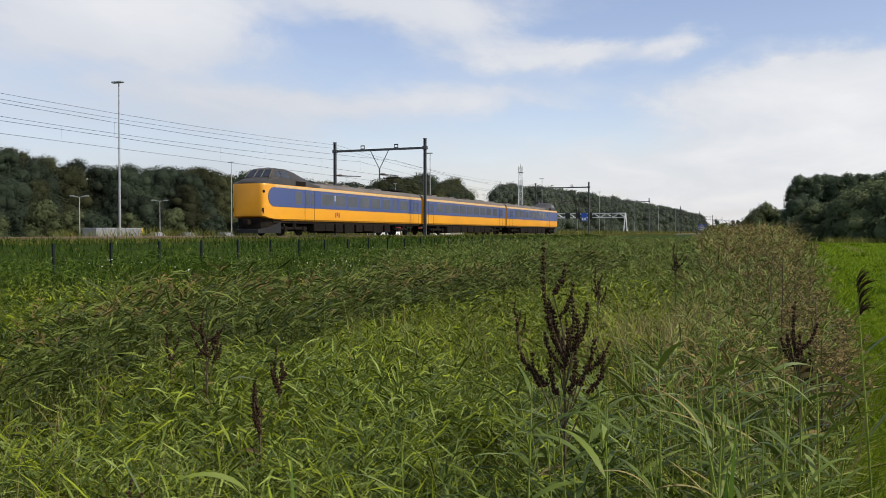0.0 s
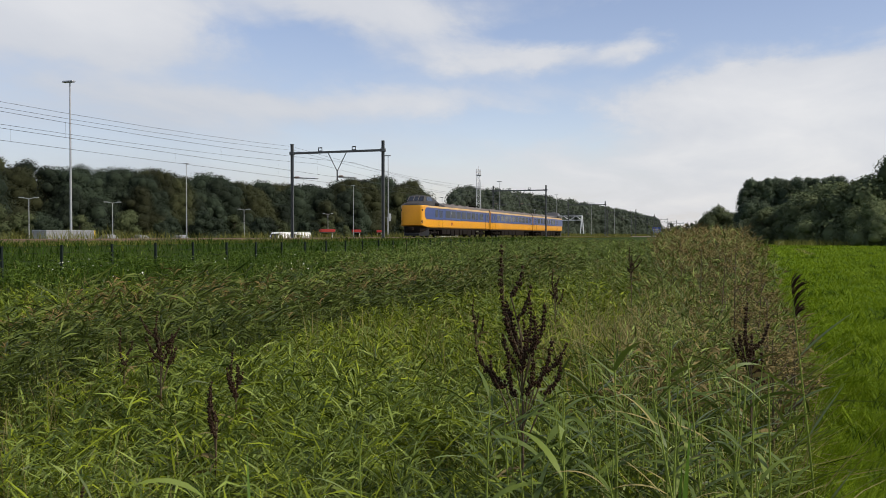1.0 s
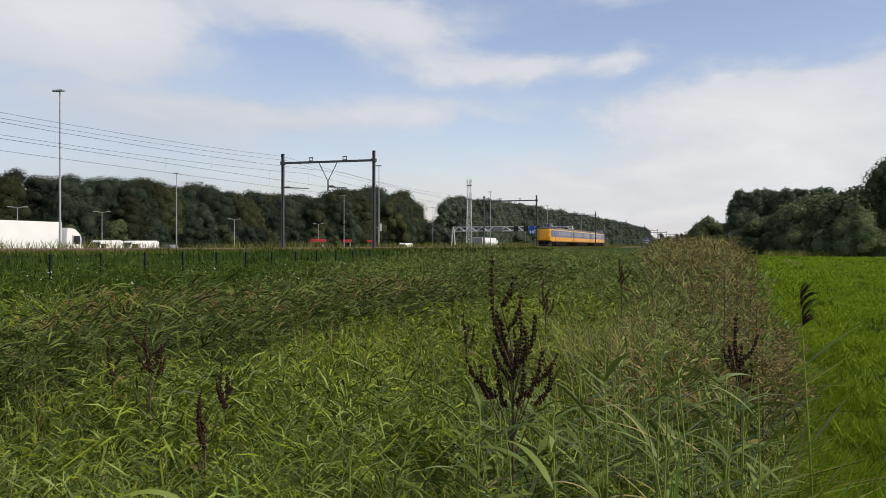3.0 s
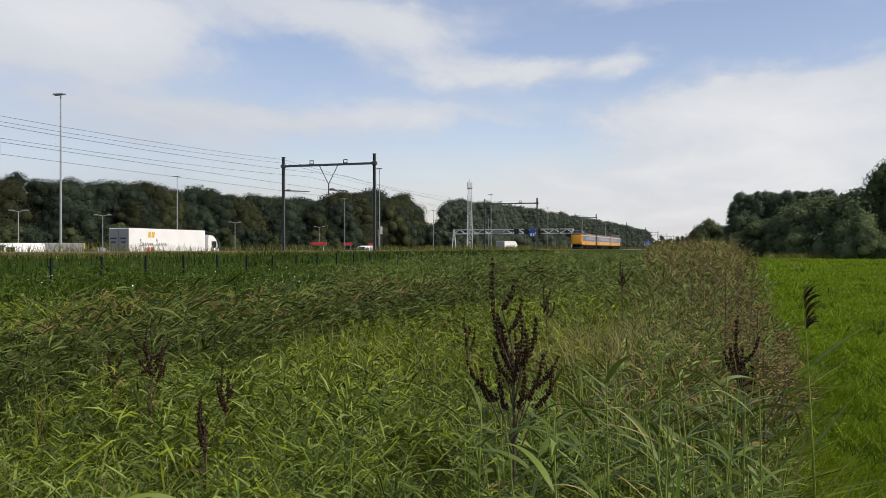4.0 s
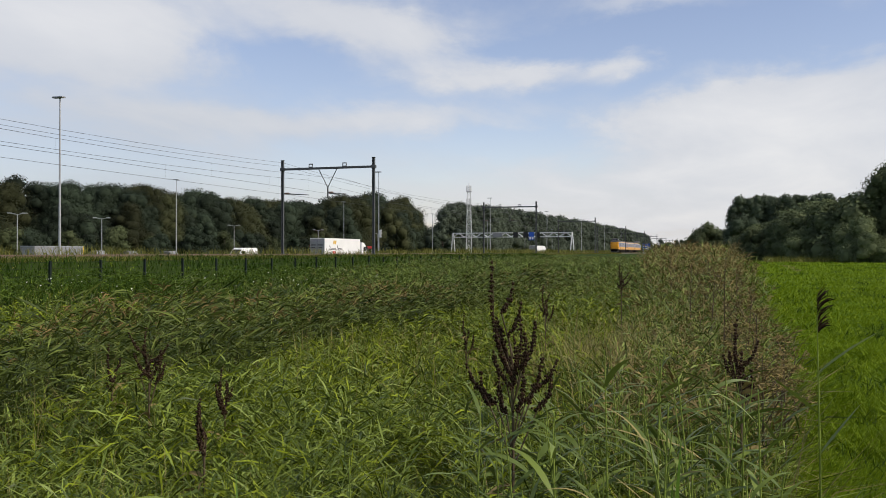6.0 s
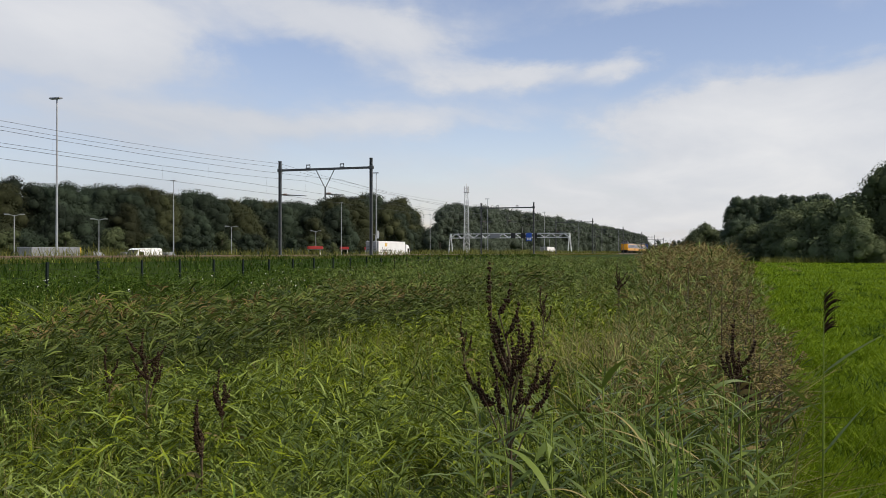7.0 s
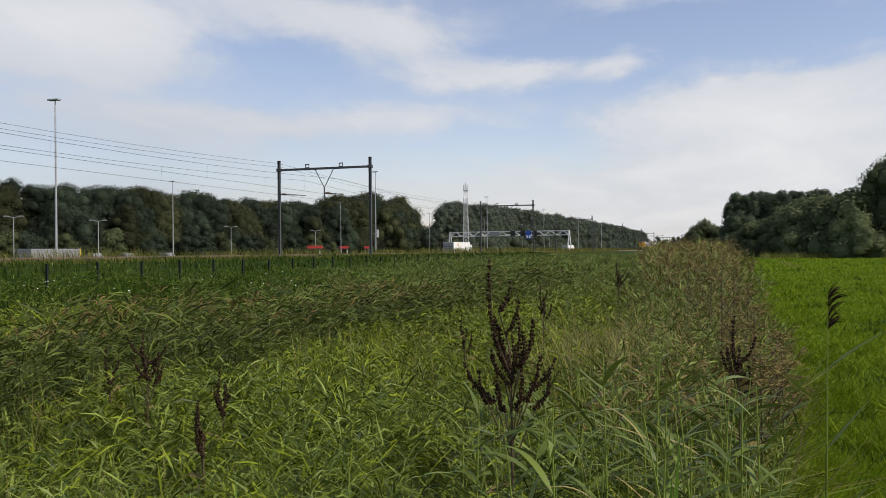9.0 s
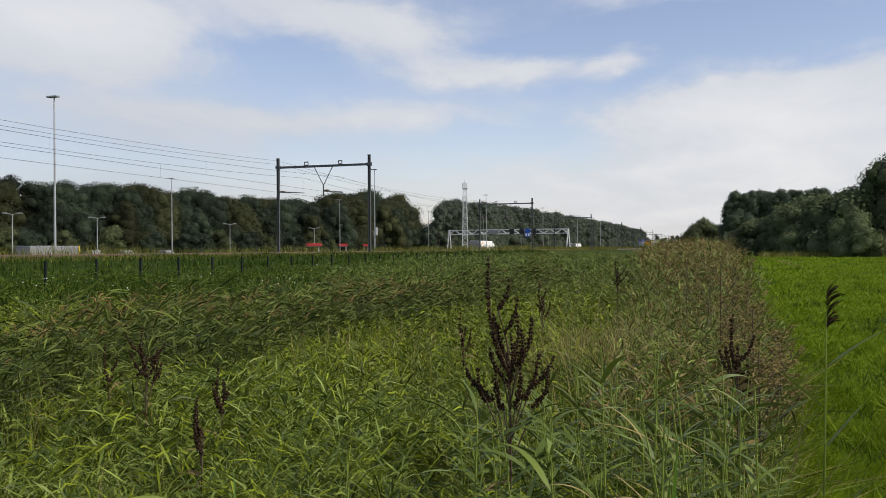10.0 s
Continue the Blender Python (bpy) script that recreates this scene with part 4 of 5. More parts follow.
def build_truck(marked, label, cab_paint):
    """An articulated lorry; y forward from the trailer's rear, z from the road."""
    t = empty("articulated_truck", label, "truck")
    tb = part("trailer_box", box(-1.27, 1.27, 0, 13.6, 1.15, 4.0, 0.04), "truck_white", t, "white box trailer body")
    part("rear_doors", box(-1.22, 1.22, -0.03, 0.01, 1.25, 3.93, 0.01), "truck_grey", tb, "grey rear doors")
    part("door_split", box(-0.02, 0.02, -0.05, 0.0, 1.27, 3.9), "mark_dark", tb)
    part("edge_trim", box(-1.285, 1.285, 0.0, 13.6, 1.1, 1.2), "truck_grey", tb)
    part("chassis", box(-0.5, 0.5, 0.3, 13.0, 0.8, 1.14), "mark_dark", t)
    part("side_guard", box(-1.24, 1.24, 4.6, 9.2, 0.5, 1.0), "truck_grey", t)
    for y in (1.6, 2.9, 4.2, 11.6, 15.6):
        for x in (-1.08, 1.08):
            wheel(t, x, y)
    prof = [(14.15, 0.45), (16.45, 0.45), (16.55, 1.3), (16.45, 2.1), (15.95, 2.95), (15.3, 3.4), (14.4, 3.5), (14.25, 2.9)]
    bm = loft([[(x, y, z) for y, z in prof] for x in (-1.24, -1.2, 1.2, 1.24)])
    cb = part("cab", bm, cab_paint, t)
    for s in (-1, 1):
        part("cab_window", box(s * 1.245 - 0.012, s * 1.245 + 0.012, 15.1, 16.0, 1.95, 2.75, 0.01), "window_glass", cb)
        part("cab_door_line", box(s * 1.245 - 0.008, s * 1.245 + 0.008, 14.96, 15.0, 0.9, 2.8), "mark_dark", cb)
        part("mirror", box(s * 1.42 - 0.1, s * 1.42 + 0.1, 16.15, 16.35, 1.9, 2.7, 0.04), "mark_dark", cb)
    part("windscreen", loft([[(x, y, z) for y, z in ((16.48, 2.1), (16.0, 2.9), (15.9, 2.84), (16.38, 2.05))] for x in (-1.1, 1.1)]), "window_glass", cb)
    if marked:
        part("cab_stripe", box(-1.25, 1.25, 14.2, 16.5, 0.55, 1.0, 0.03), "orange", cb)
        rows = (("mark_gold", 3.0, 3.45, 3.05, 3.65), ("mark_gold", 3.6, 4.05, 3.05, 3.65), ("mark_red", 2.8, 3.25, 1.42, 2.0), ("mark_red", 3.4, 3.85, 1.42, 2.0))
        for q in (-1, 1):
            for m_, a, b, z0, z1 in rows:
                bm = loft([[(x, y, z) for y, z in ((a, z0), (b, z0), (b + 0.12, z1), (a + 0.12, z1))] for x in (q * 1.268, q * 1.282)])
                part("emblem", bm, m_, tb)
            # two handwritten-looking words, drawn as plain strokes
            for y, big_, count in ((1.6, 0.95, 5), (4.3, 0.9, 4)):
                pen = [(y + 0.35, 2.75), (y + 0.1, 2.95 - 0.1 * big_), (y + 0.3, 2.5), (y, 2.12), (y + 0.5, 2.2)]
                for k in range(count):
                    pen += [(y + 0.62 + 0.38 * k, 2.48), (y + 0.74 + 0.38 * k, 2.16), (y + 0.9 + 0.38 * k, 2.3)]
                part("lettering_stroke", bars([((q * 1.275, u[0], u[1]), (q * 1.275, w[0], w[1]), 0.04) for u, w in zip(pen, pen[1:])], 4), "mark_dark", tb)
        for x in (-0.7, 0.55):
            part("lettering_bar", box(x - 0.4, x + 0.4, -0.045, -0.034, 2.85, 3.0), "mark_dark", tb)
            part("lettering_bar", box(x - 0.3, x + 0.3, -0.045, -0.034, 2.45, 2.6), "mark_dark", tb)
    return t


def build_van(label, m=None, k=1.0):
    v = empty("delivery_van", label, "van", m=m)
    prof = [(0, 0.4), (0.0, 1.2), (0.12, 2.45), (0.5, 2.58), (4.0, 2.55), (4.5, 2.35), (5.2, 1.4), (5.85, 1.15), (5.95, 0.45)]
    bm = loft([[(x, y, z if z < 1.3 else 1.3 + (z - 1.3) * k) for y, z in prof] for x, k in ((-0.98, 0.9), (-0.92, 1.0), (0.92, 1.0), (0.98, 0.9))])
    b = part("body", bm, "truck_white", v)
    for s in (-1, 1):
        part("side_window", box(s * 0.985 - 0.01, s * 0.985 + 0.01, 3.7, 4.7, 1.45, 2.05, 0.01), "window_glass", b)
        part("door_line", box(s * 0.985 - 0.006, s * 0.985 + 0.006, 3.5, 3.54, 0.6, 2.2), "mark_dark", b)
    part("windscreen", loft([[(x, y, z) for y, z in ((4.58, 2.28), (5.2, 1.46), (5.12, 1.4), (4.5, 2.22))] for x in (-0.85, 0.85)]), "window_glass", b)
    for y in (1.1, 4.9):
        for x in (-0.86, 0.86):
            wheel(v, x, y, 0.34, 0.22)
    v.scale = (1, k, 1)
    return v


def build_car(label, m):
    v = empty("car", label, "car", "parked cars", m)
    prof = [(0, 0.35), (0.02, 0.85), (0.3, 0.98), (0.75, 1.4), (1.3, 1.48), (2.4, 1.46), (3.2, 1.0), (4.1, 0.85), (4.3, 0.6), (4.28, 0.3)]
    bm = loft([[(x, y, z if z < 1.0 else 1.0 + (z - 1.0) * k) for y, z in prof] for x, k in ((-0.88, 0.55), (-0.74, 1.0), (0.74, 1.0), (0.88, 0.55))])
    b = part("body", bm, "car_paint", v)
    part("windows", loft([[(x, y, z) for y, z in ((0.5, 1.02), (0.85, 1.36), (2.35, 1.38), (3.0, 1.02))] for x in (-0.83, 0.83)]), "window_glass", b)
    for y in (0.8, 3.5):
        for x in (-0.78, 0.78):
            wheel(v, x, y, 0.31, 0.2)
    return v


truck = build_truck(True, "white articulated truck with lettered box trailer on the motorway", "truck_white")
lorry = build_truck(False, "white articulated truck further along the motorway", "truck_white")
van = build_van("white delivery van driving on the opposite carriageway", k=1.18)
van_pair = build_van("white delivery van in slow traffic by the rest area")
van_long = build_van("long grey-white delivery van behind another van", k=1.35)


def build_rest_area():
    rng = random.Random(4)
    first = build_car("parked passenger car half hidden by verge weeds", pose(-97, 115.4, 0.5, 0, 0, 70))
    for x, y, a in ((-97, 123.4, 75), (-97, 135.0, 80)):
        copy_thing(first, pose(x, y, float(ground_z(x, y)), 0, 0, a + rng.uniform(-8, 8)))
    g = empty("parked_trailer", "long grey trailer with a yellow end post parked behind the verge", "trailer", m=pose(-86.5, 88.6, -0.1))
    part("body", box(-1.2, 1.2, 0, 8.8, 0.9, 2.55, 0.05), "trailer_grey", g)
    part("roof_edge", box(-1.22, 1.22, -0.02, 8.8, 2.52, 2.62, 0.03), "galvanised", g)
    part("end_post", box(1.0, 1.26, 8.82, 9.0, 0.3, 2.6, 0.03), "marker_yellow", g)
    for i in range(1, 8):
        part("rib", box(1.2, 1.235, i * 1.1 - 0.04, i * 1.1 + 0.04, 0.95, 2.52), "truck_grey", g)
    for y in (1.5, 2.8, 7.4):
        for x in (-1.0, 1.0):
            wheel(g, x, y)
    for x, y, w in ((-104, 207, 4.8), (-104, 226.5, 2.6), (-104, 243.5, 1.8)):
        c = empty("fuel_canopy", "petrol station canopy with a red fascia", "canopy", "petrol station canopies", pose(x, y, float(ground_z(x, y)), 0, 0, 25))
        part("fascia", box(-w / 2, w / 2, -1.5, 1.5, 2.35, 3.1, 0.05), "canopy_red", c)
        part("soffit", box(-w / 2 + 0.2, w / 2 - 0.2, -1.3, 1.3, 2.15, 2.35), "trailer_grey", c)
        for px in (-w / 3, w / 3):
            part("column", bars([((px, 0, 0), (px, 0, 2.2), 0.15)], 10), "white_steel", c)


build_rest_area()


# ---- field vegetation ----
def strips(p, az, length, width, e0, e1, segs=3, profile="blade", roll=None, rng=RNG):
    """Bent leaf strips: base p, heading az, rising at e0 and ending at e1 (radians). Returns verts and quads."""
    n = len(p)
    dirs = np.stack([np.cos(az), np.sin(az), np.zeros(n)], 1)
    side = np.stack([-np.sin(az), np.cos(az), np.zeros(n)], 1)
    if roll is None:
        roll = rng.normal(size=n) * 0.95
    side = side * np.cos(roll)[:, None] + np.array([0, 0, 1.0]) * np.sin(roll)[:, None]
    shape = {"blade": (0.75, 1.0, 0.85, 0.5, 0.05), "leaf": (0.35, 1.0, 0.9, 0.55, 0.04), "stem": (1.0, 0.95, 0.85, 0.7, 0.5)}[profile]
    knots = np.interp(np.linspace(0, 1, segs + 1), np.linspace(0, 1, 5), shape)
    V = np.empty((n, segs + 1, 2, 3))
    c = p.copy()
    for i in range(segs + 1):
        half = side * (width * knots[i] * 0.5)[:, None]
        V[:, i, 0], V[:, i, 1] = c - half, c + half
        e = e0 + (e1 - e0) * (i + 0.5) / segs
        c = c + (dirs * np.cos(e)[:, None] + np.array([0, 0, 1.0]) * np.sin(e)[:, None]) * (length / segs)[:, None]
    k = np.arange(segs)
    q = np.stack([2 * k, 2 * k + 1, 2 * k + 3, 2 * k + 2], 1)
    F = (q[None] + (np.arange(n) * 2 * (segs + 1))[:, None, None]).reshape(-1, 4)
    return V.reshape(-1, 3), F


def join(sets):
    out_v, out_f, o = [], [], 0
    for V, F in sets:
        out_v.append(V)
        out_f.append(F + o)
        o += len(V)
    return np.concatenate(out_v), np.concatenate(out_f)


def scatter(rng, n, r0, r1, a0=-52.0, a1=13.0):
    """Points over the field before the standpoint, thinning with distance; angles in degrees from the line of the track."""
    r = r0 * (r1 / r0) ** rng.random(n)
    a = np.radians(a0 + (a1 - a0) * rng.random(n))
    return r * np.sin(a), r * np.cos(a), r


def patchiness(x, y, s, seed=0.0):
    return 0.5 + 0.25 * (np.sin(x * s + 1.7 * np.sin(y * s * 0.7 + seed)) + np.sin(y * s * 1.1 + 1.3 * np.sin(x * s * 0.8 + 2 + seed)))


def ditch(x, y):
    d = -x + 0.5 * np.sin(y * 0.35) + 0.3 * np.sin(y * 0.9 + 1) + 0.42 * np.sin(y * 1.9 + 1.4 * x) + 0.3 * np.sin(y * 4.3 - 2.1 * x)
    return (d > 5.1) & (d < 8.5) & (y < 25 + 5 * np.sin(x * 2.3))


def weedy(x, y):
    return (x > -0.9 - 0.035 * y + 0.4 * np.sin(y * 0.6)) & (y > 4.5)


def stuff(name, label, material_, sets, category="grass"):
    V, F = join(sets)
    return tagged(quick(name, V, F, material_), label, category, kind="stuff")


def field_grass():
    rng = np.random.default_rng(11)
    sets = {"grass": [], "straw": [], "reed_leaf": []}
    for n, r0, r1, segs in ((60000, 2.6, 7.5, 2), (62000, 7.5, 18.0, 2), (44000, 18.0, 70.0, 2)):
        x, y, r = scatter(rng, n, r0, r1)
        keep = (x < meadow_edge(y) - 0.15 * rng.random(n)) & (x > -29.5) & ((x > -8.6) | (rng.random(n) < 0.4)) & ~(ditch(x, y) & (rng.random(n) < 0.9))
        x, y, r = x[keep], y[keep], r[keep]
        n = len(x)
        pt = patchiness(x, y, 0.8)
        h = (0.38 + 0.22 * pt + 0.12 * rng.normal(size=n)).clip(0.15, 0.9)
        h = np.where(x < -8.6, h * 0.75, h)
        h = np.where(x < -22.5, h * 0.6, h)
        h = np.where(weedy(x, y), h * (1.1 + 0.4 * rng.random(n)), h)
        p = np.stack([x, y, ground_z(x, y) - 0.02], 1)
        az = rng.random(n) * 6.283
        w = 0.0062 * (0.5 + 0.7 * rng.random(n)) * (np.maximum(r, 3) / 3) ** 0.62
        e0 = np.radians(88 - 34 * rng.random(n) ** 1.3)
        e1 = e0 - np.radians(4 + 85 * rng.random(n) ** 1.8)
        patch = ((x + 0.9) / 1.0) ** 2 + ((y - 10.0) / 3.6) ** 2 < 0.5 + 0.6 * rng.random(n)
        dry = rng.random(n) < np.where(patch, 0.5, np.where(weedy(x, y), 0.14, 0.06 + 0.10 * (patchiness(x, y, 0.9, 3) > 0.66)))
        broad = ~dry & (rng.random(n) < 0.3)
        for key, sel in (("straw", dry), ("reed_leaf", broad), ("grass", ~dry & ~broad)):
            ww = w[sel] * (1.4 if key == "reed_leaf" else 0.8 if key == "straw" else 1.0)
            hh = h[sel] * (1.35 if key == "straw" else 1.0)
            sets[key].append(strips(p[sel], az[sel], hh, ww, e0[sel], e1[sel], segs, rng=rng))
    # the trodden grass round the standpoint
    n = 42000
    r, a = 0.5 + 9 * np.sqrt(rng.random(n)), rng.random(n) * 6.283
    x, y = r * np.sin(a), r * np.cos(a)
    ahead = (np.degrees(np.arctan2(x, y)) > -52) & (np.degrees(np.arctan2(x, y)) < 13) & (r > 2.7)
    keep = ~ahead & (x < meadow_edge(y))
    x, y, r = x[keep], y[keep], r[keep]
    n = len(x)
    h = np.where(r < 2.7, 0.12, 0.4) * (0.6 + 0.8 * rng.random(n))
    sets["grass"].append(strips(np.stack([x, y, ground_z(x, y) - 0.02], 1), rng.random(n) * 6.28, h, np.full(n, 0.013), np.radians(88 - 30 * rng.random(n)), np.radians(60 - 70 * rng.random(n)), 2, rng=rng))
    stuff("tall_grass", "dense tall green meadow grass in the rough field", "grass", sets["grass"])
    stuff("dry_grass", "dry straw-coloured grass blades among the green", "straw", sets["straw"])
    stuff("broad_grass", "broad blue-green grass leaves in the rough field", "reed_leaf", sets["reed_leaf"])


def reeds(rng, x, y, h, leaves, width, segs, lean=0.0, low=0.16, more=0.26, rise=72.0, fall=85.0, swept=0.35):
    """Reed stems with arching leaves. Returns stems, leaves and the tips."""
    n = len(x)
    p = np.stack([x, y, ground_z(x, y) - 0.03], 1)
    az = rng.random(n) * 6.283 if lean == 0 else rng.normal(size=n) * 0.9 + lean
    e0, e1 = np.radians(89 - 5 * rng.random(n)), np.radians(80 - 14 * rng.random(n))
    stem = strips(p, az, h, np.full(n, 0.3) * width, e0, e1, 3, "stem", rng=rng)
    tips = stem[0].reshape(n, 4, 2, 3).mean(2)[:, 3]
    mids = stem[0].reshape(n, 4, 2, 3).mean(2)
    sets = []
    for k in range(leaves):
        f = 0.32 + 0.66 * (k + rng.random(n)) / leaves
        i = np.minimum((f * 3).astype(int), 2)
        g = (f * 3 - i)[:, None]
        base = mids[np.arange(n), i] * (1 - g) + mids[np.arange(n), i + 1] * g
        a = az + (k % 2) * math.pi + rng.normal(size=n) * 0.8
        a = np.where(rng.random(n) < (swept if lean else 0), rng.normal(size=n) * 0.7 + lean, a)
        L = (low + more * rng.random(n)) * (0.6 + 0.45 * h)
        sets.append(strips(base, a, L, width * (0.75 + 0.5 * rng.random(n)), np.radians(rise - 45 * rng.random(n)), np.radians(rise - 24 - fall * rng.random(n) ** 1.2), segs, "leaf", rng=rng))
    return stem, sets, tips, az


def plumes(rng, tips, az, size, count):
    sets = []
    for k in range(count):
        b = tips - np.array([0, 0, 1.0]) * (size * 0.55 * k / count)[:, None]
        sets.append(strips(b, az + rng.normal(size=len(tips)) * 0.9, size * (0.45 + 0.4 * rng.random(len(tips))), size * 0.10, np.radians(75 - 30 * rng.random(len(tips))), np.radians(10 - 50 * rng.random(len(tips))), 2, "leaf", rng=rng))
    return sets


def field_reeds():
    rng = np.random.default_rng(12)
    # leafy shoots make the field's uneven canopy
    cool, warm = [], []
    for n, r0, r1, leaves, out in ((9000, 2.6, 8.0, 9, cool), (5000, 2.6, 8.0, 9, warm), (5500, 8.0, 26.0, 6, cool), (8000, 8.0, 26.0, 6, warm)):
        x, y, r = scatter(rng, n, r0, r1)
        keep = (x < meadow_edge(y) - 0.12) & ~ditch(x, y) & (x > -21.5) & (patchiness(x, y, 2.1, 1.3) > 0.14)
        x, y, r = x[keep], y[keep], r[keep]
        n = len(x)
        h = 0.40 + 0.24 * patchiness(x, y, 1.5, 0.6) + 0.22 * rng.random(n) ** 1.5
        h = np.where(x < -8.6, h * 0.75, h)
        stem, sets, _, _ = reeds(rng, x, y, h, leaves, 0.0098 * (0.6 + 0.7 * rng.random(n)) * (np.maximum(r, 3.2) / 3.2) ** 0.55, 2, low=0.09, more=0.19, rise=66.0, fall=95.0)
        out += [stem] + sets
    stuff("field_reeds", "short leafy green reed shoots among the grass", "reed_leaf", cool, "reeds")
    stuff("field_shoots", "leafy yellow-green shoots over the rough field", "grass", warm, "reeds")
    # taller growth further off hides the foot of the bank
    tall_cool, tall_dark = [], []
    for n, out in ((7000, tall_cool), (2400, tall_dark)):
        y = 20 + 85 * rng.random(n) ** 1.3
        lean_ = np.radians(2.5 + 29 * rng.random(n) ** 1.25)
        x = -y * np.tan(lean_)
        keep = (x > -20.5) & (x < meadow_edge(y) - 0.2)
        x, y = x[keep], y[keep]
        n = len(x)
        r = np.hypot(x, y)
        h = (0.62 + 0.62 * smoothstep(22, 55, y)) * (0.8 + 0.3 * patchiness(x, y, 0.6, 3)) * (1 - 0.5 * smoothstep(0.32, 0.56, -x / y)) + 0.16 * rng.random(n)
        stem, sets, tips, az = reeds(rng, x, y, h, 5, 0.016 * (r / 12) ** 0.6, 2, low=0.16, more=0.22, rise=66.0, fall=95.0)
        out += [stem] + sets
        if out is tall_dark:
            s = rng.random(n) < 0.4
            far_tips = plumes(rng, tips[s], az[s], 0.16 + 0.12 * rng.random(s.sum()), 4)
    stuff("far_reeds", "tall green reeds across the far part of the field", "reed_leaf", tall_cool, "reeds")
    stuff("far_dark_reeds", "tall dark reeds across the far part of the field", "reed_dark", tall_dark, "reeds")
    stuff("far_plumes", "brown plumes of the far reeds", "plume", far_tips, "reeds")
    # the reed-filled ditch
    n = 13500
    yy = -8 + 90 * rng.random(n) ** 1.6
    xx = -(4.6 + 4.6 * rng.random(n))
    keep = ditch(xx, yy)
    xx, yy = xx[keep], yy[keep]
    n = len(xx)
    r = np.hypot(xx, yy)
    h = 0.82 + 0.42 * patchiness(xx, yy, 1.1, 2) + 0.12 * rng.normal(size=n)
    stem, sets, tips, az = reeds(rng, xx, yy, h, 7, 0.0185 * (np.maximum(r, 5) / 6) ** 0.5, 2, lean=0.1, low=0.11, more=0.17, rise=58.0, fall=80.0, swept=0.35)
    stuff("ditch_reeds", "dense dark green reeds filling a ditch", "reed_dark", [stem] + sets, "reeds")
    s = (rng.random(n) < 0.40 * (patchiness(xx, yy, 0.8, 4) > 0.4) + 0.06) & (r > 6)
    stuff("reed_plumes", "drooping brown seed plumes of the ditch reeds", "plume", plumes(rng, tips[s], 3 * rng.normal(size=s.sum()), 0.11 + 0.08 * rng.random(s.sum()), 5), "reeds")


def weed_band():
    """Tall withered weeds along the meadow's edge, a green-brown thicket further off."""
    rng = np.random.default_rng(13)
    n = 4300
    y = 5 + 60 * rng.random(n) ** 1.5
    left = -0.4 - 0.068 * y
    x = left + (meadow_edge(y) - 0.08 - left) * rng.random(n) ** 0.8
    r = np.hypot(x, y)
    h = (0.66 + 0.62 * smoothstep(8, 26, y)) + (0.26 + 0.1 * smoothstep(8, 26, y)) * rng.random(n) * np.where(x > meadow_edge(y) - 0.5, 0.8, 1)
    thick = smoothstep(16, 30, y) * smoothstep(0.115, 0.06, -x / y)
    h += 0.42 * thick * (0.7 + 0.6 * rng.random(n)) * smoothstep(0.0, 0.7, meadow_edge(y) - x)
    stem, sets, tips, az = reeds(rng, x, y, h, 7, 0.0115 * (np.maximum(r, 4) / 4) ** 0.5, 2, low=0.10, more=0.18)
    withered = rng.random(n) < 0.12 + 0.48 * smoothstep(15, 27, y)
    seeded = withered | (rng.random(n) < 0.16)
    brown, green = plumes(rng, tips[seeded], az[seeded], 0.13 + 0.1 * rng.random(seeded.sum()), 4), []
    for k, (V, F) in enumerate([stem] + sets):
        f = np.repeat(withered, len(F) // n)
        brown.append((V, F[f]))
        green.append((V, F[~f]))
    stuff("withered_weeds", "tall brown withered weeds along the meadow edge", "weed_brown", brown, "weeds")
    stuff("green_weeds", "tall green weeds along the meadow edge", "reed_leaf", green, "weeds")
    # pale reed fringe before the trees across the meadow
    m = 9000
    yy = 140 + 60 * rng.random(m)
    xx = yy * (0.045 + 0.2 * rng.random(m))
    keep = patchiness(xx, yy, 0.12, 2) > 0.45
    xx, yy = xx[keep], yy[keep]
    m = len(xx)
    fr = strips(np.stack([xx, yy, np.zeros(m)], 1), rng.random(m) * 6.28, 0.6 + 0.9 * rng.random(m), np.full(m, 0.07), np.radians(88 - 25 * rng.random(m)), np.radians(70 - 60 * rng.random(m)), 2, rng=rng)
    stuff("reed_fringe", "pale brown reeds along the far edge of the meadow", "verge_leaf", [fr], "reeds")
    # dry bent stalks close by
    n = 150
    a, d = np.radians(-3.0 + 4.6 * rng.random(n)), 2.8 + 1.8 * rng.random(n)
    x, y = d * np.sin(a), d * np.cos(a)
    p = np.stack([x, y, ground_z(x, y)], 1)
    st = strips(p, rng.random(n) * 6.28, 0.6 + 0.5 * rng.random(n), 0.005 + 0.006 * rng.random(n), np.radians(88 - 25 * rng.random(n)), np.radians(70 - 90 * rng.random(n)), 5, rng=rng)
    stuff("dead_stalks", "pale dead bent stalks among the reeds", "straw", [st], "weeds")


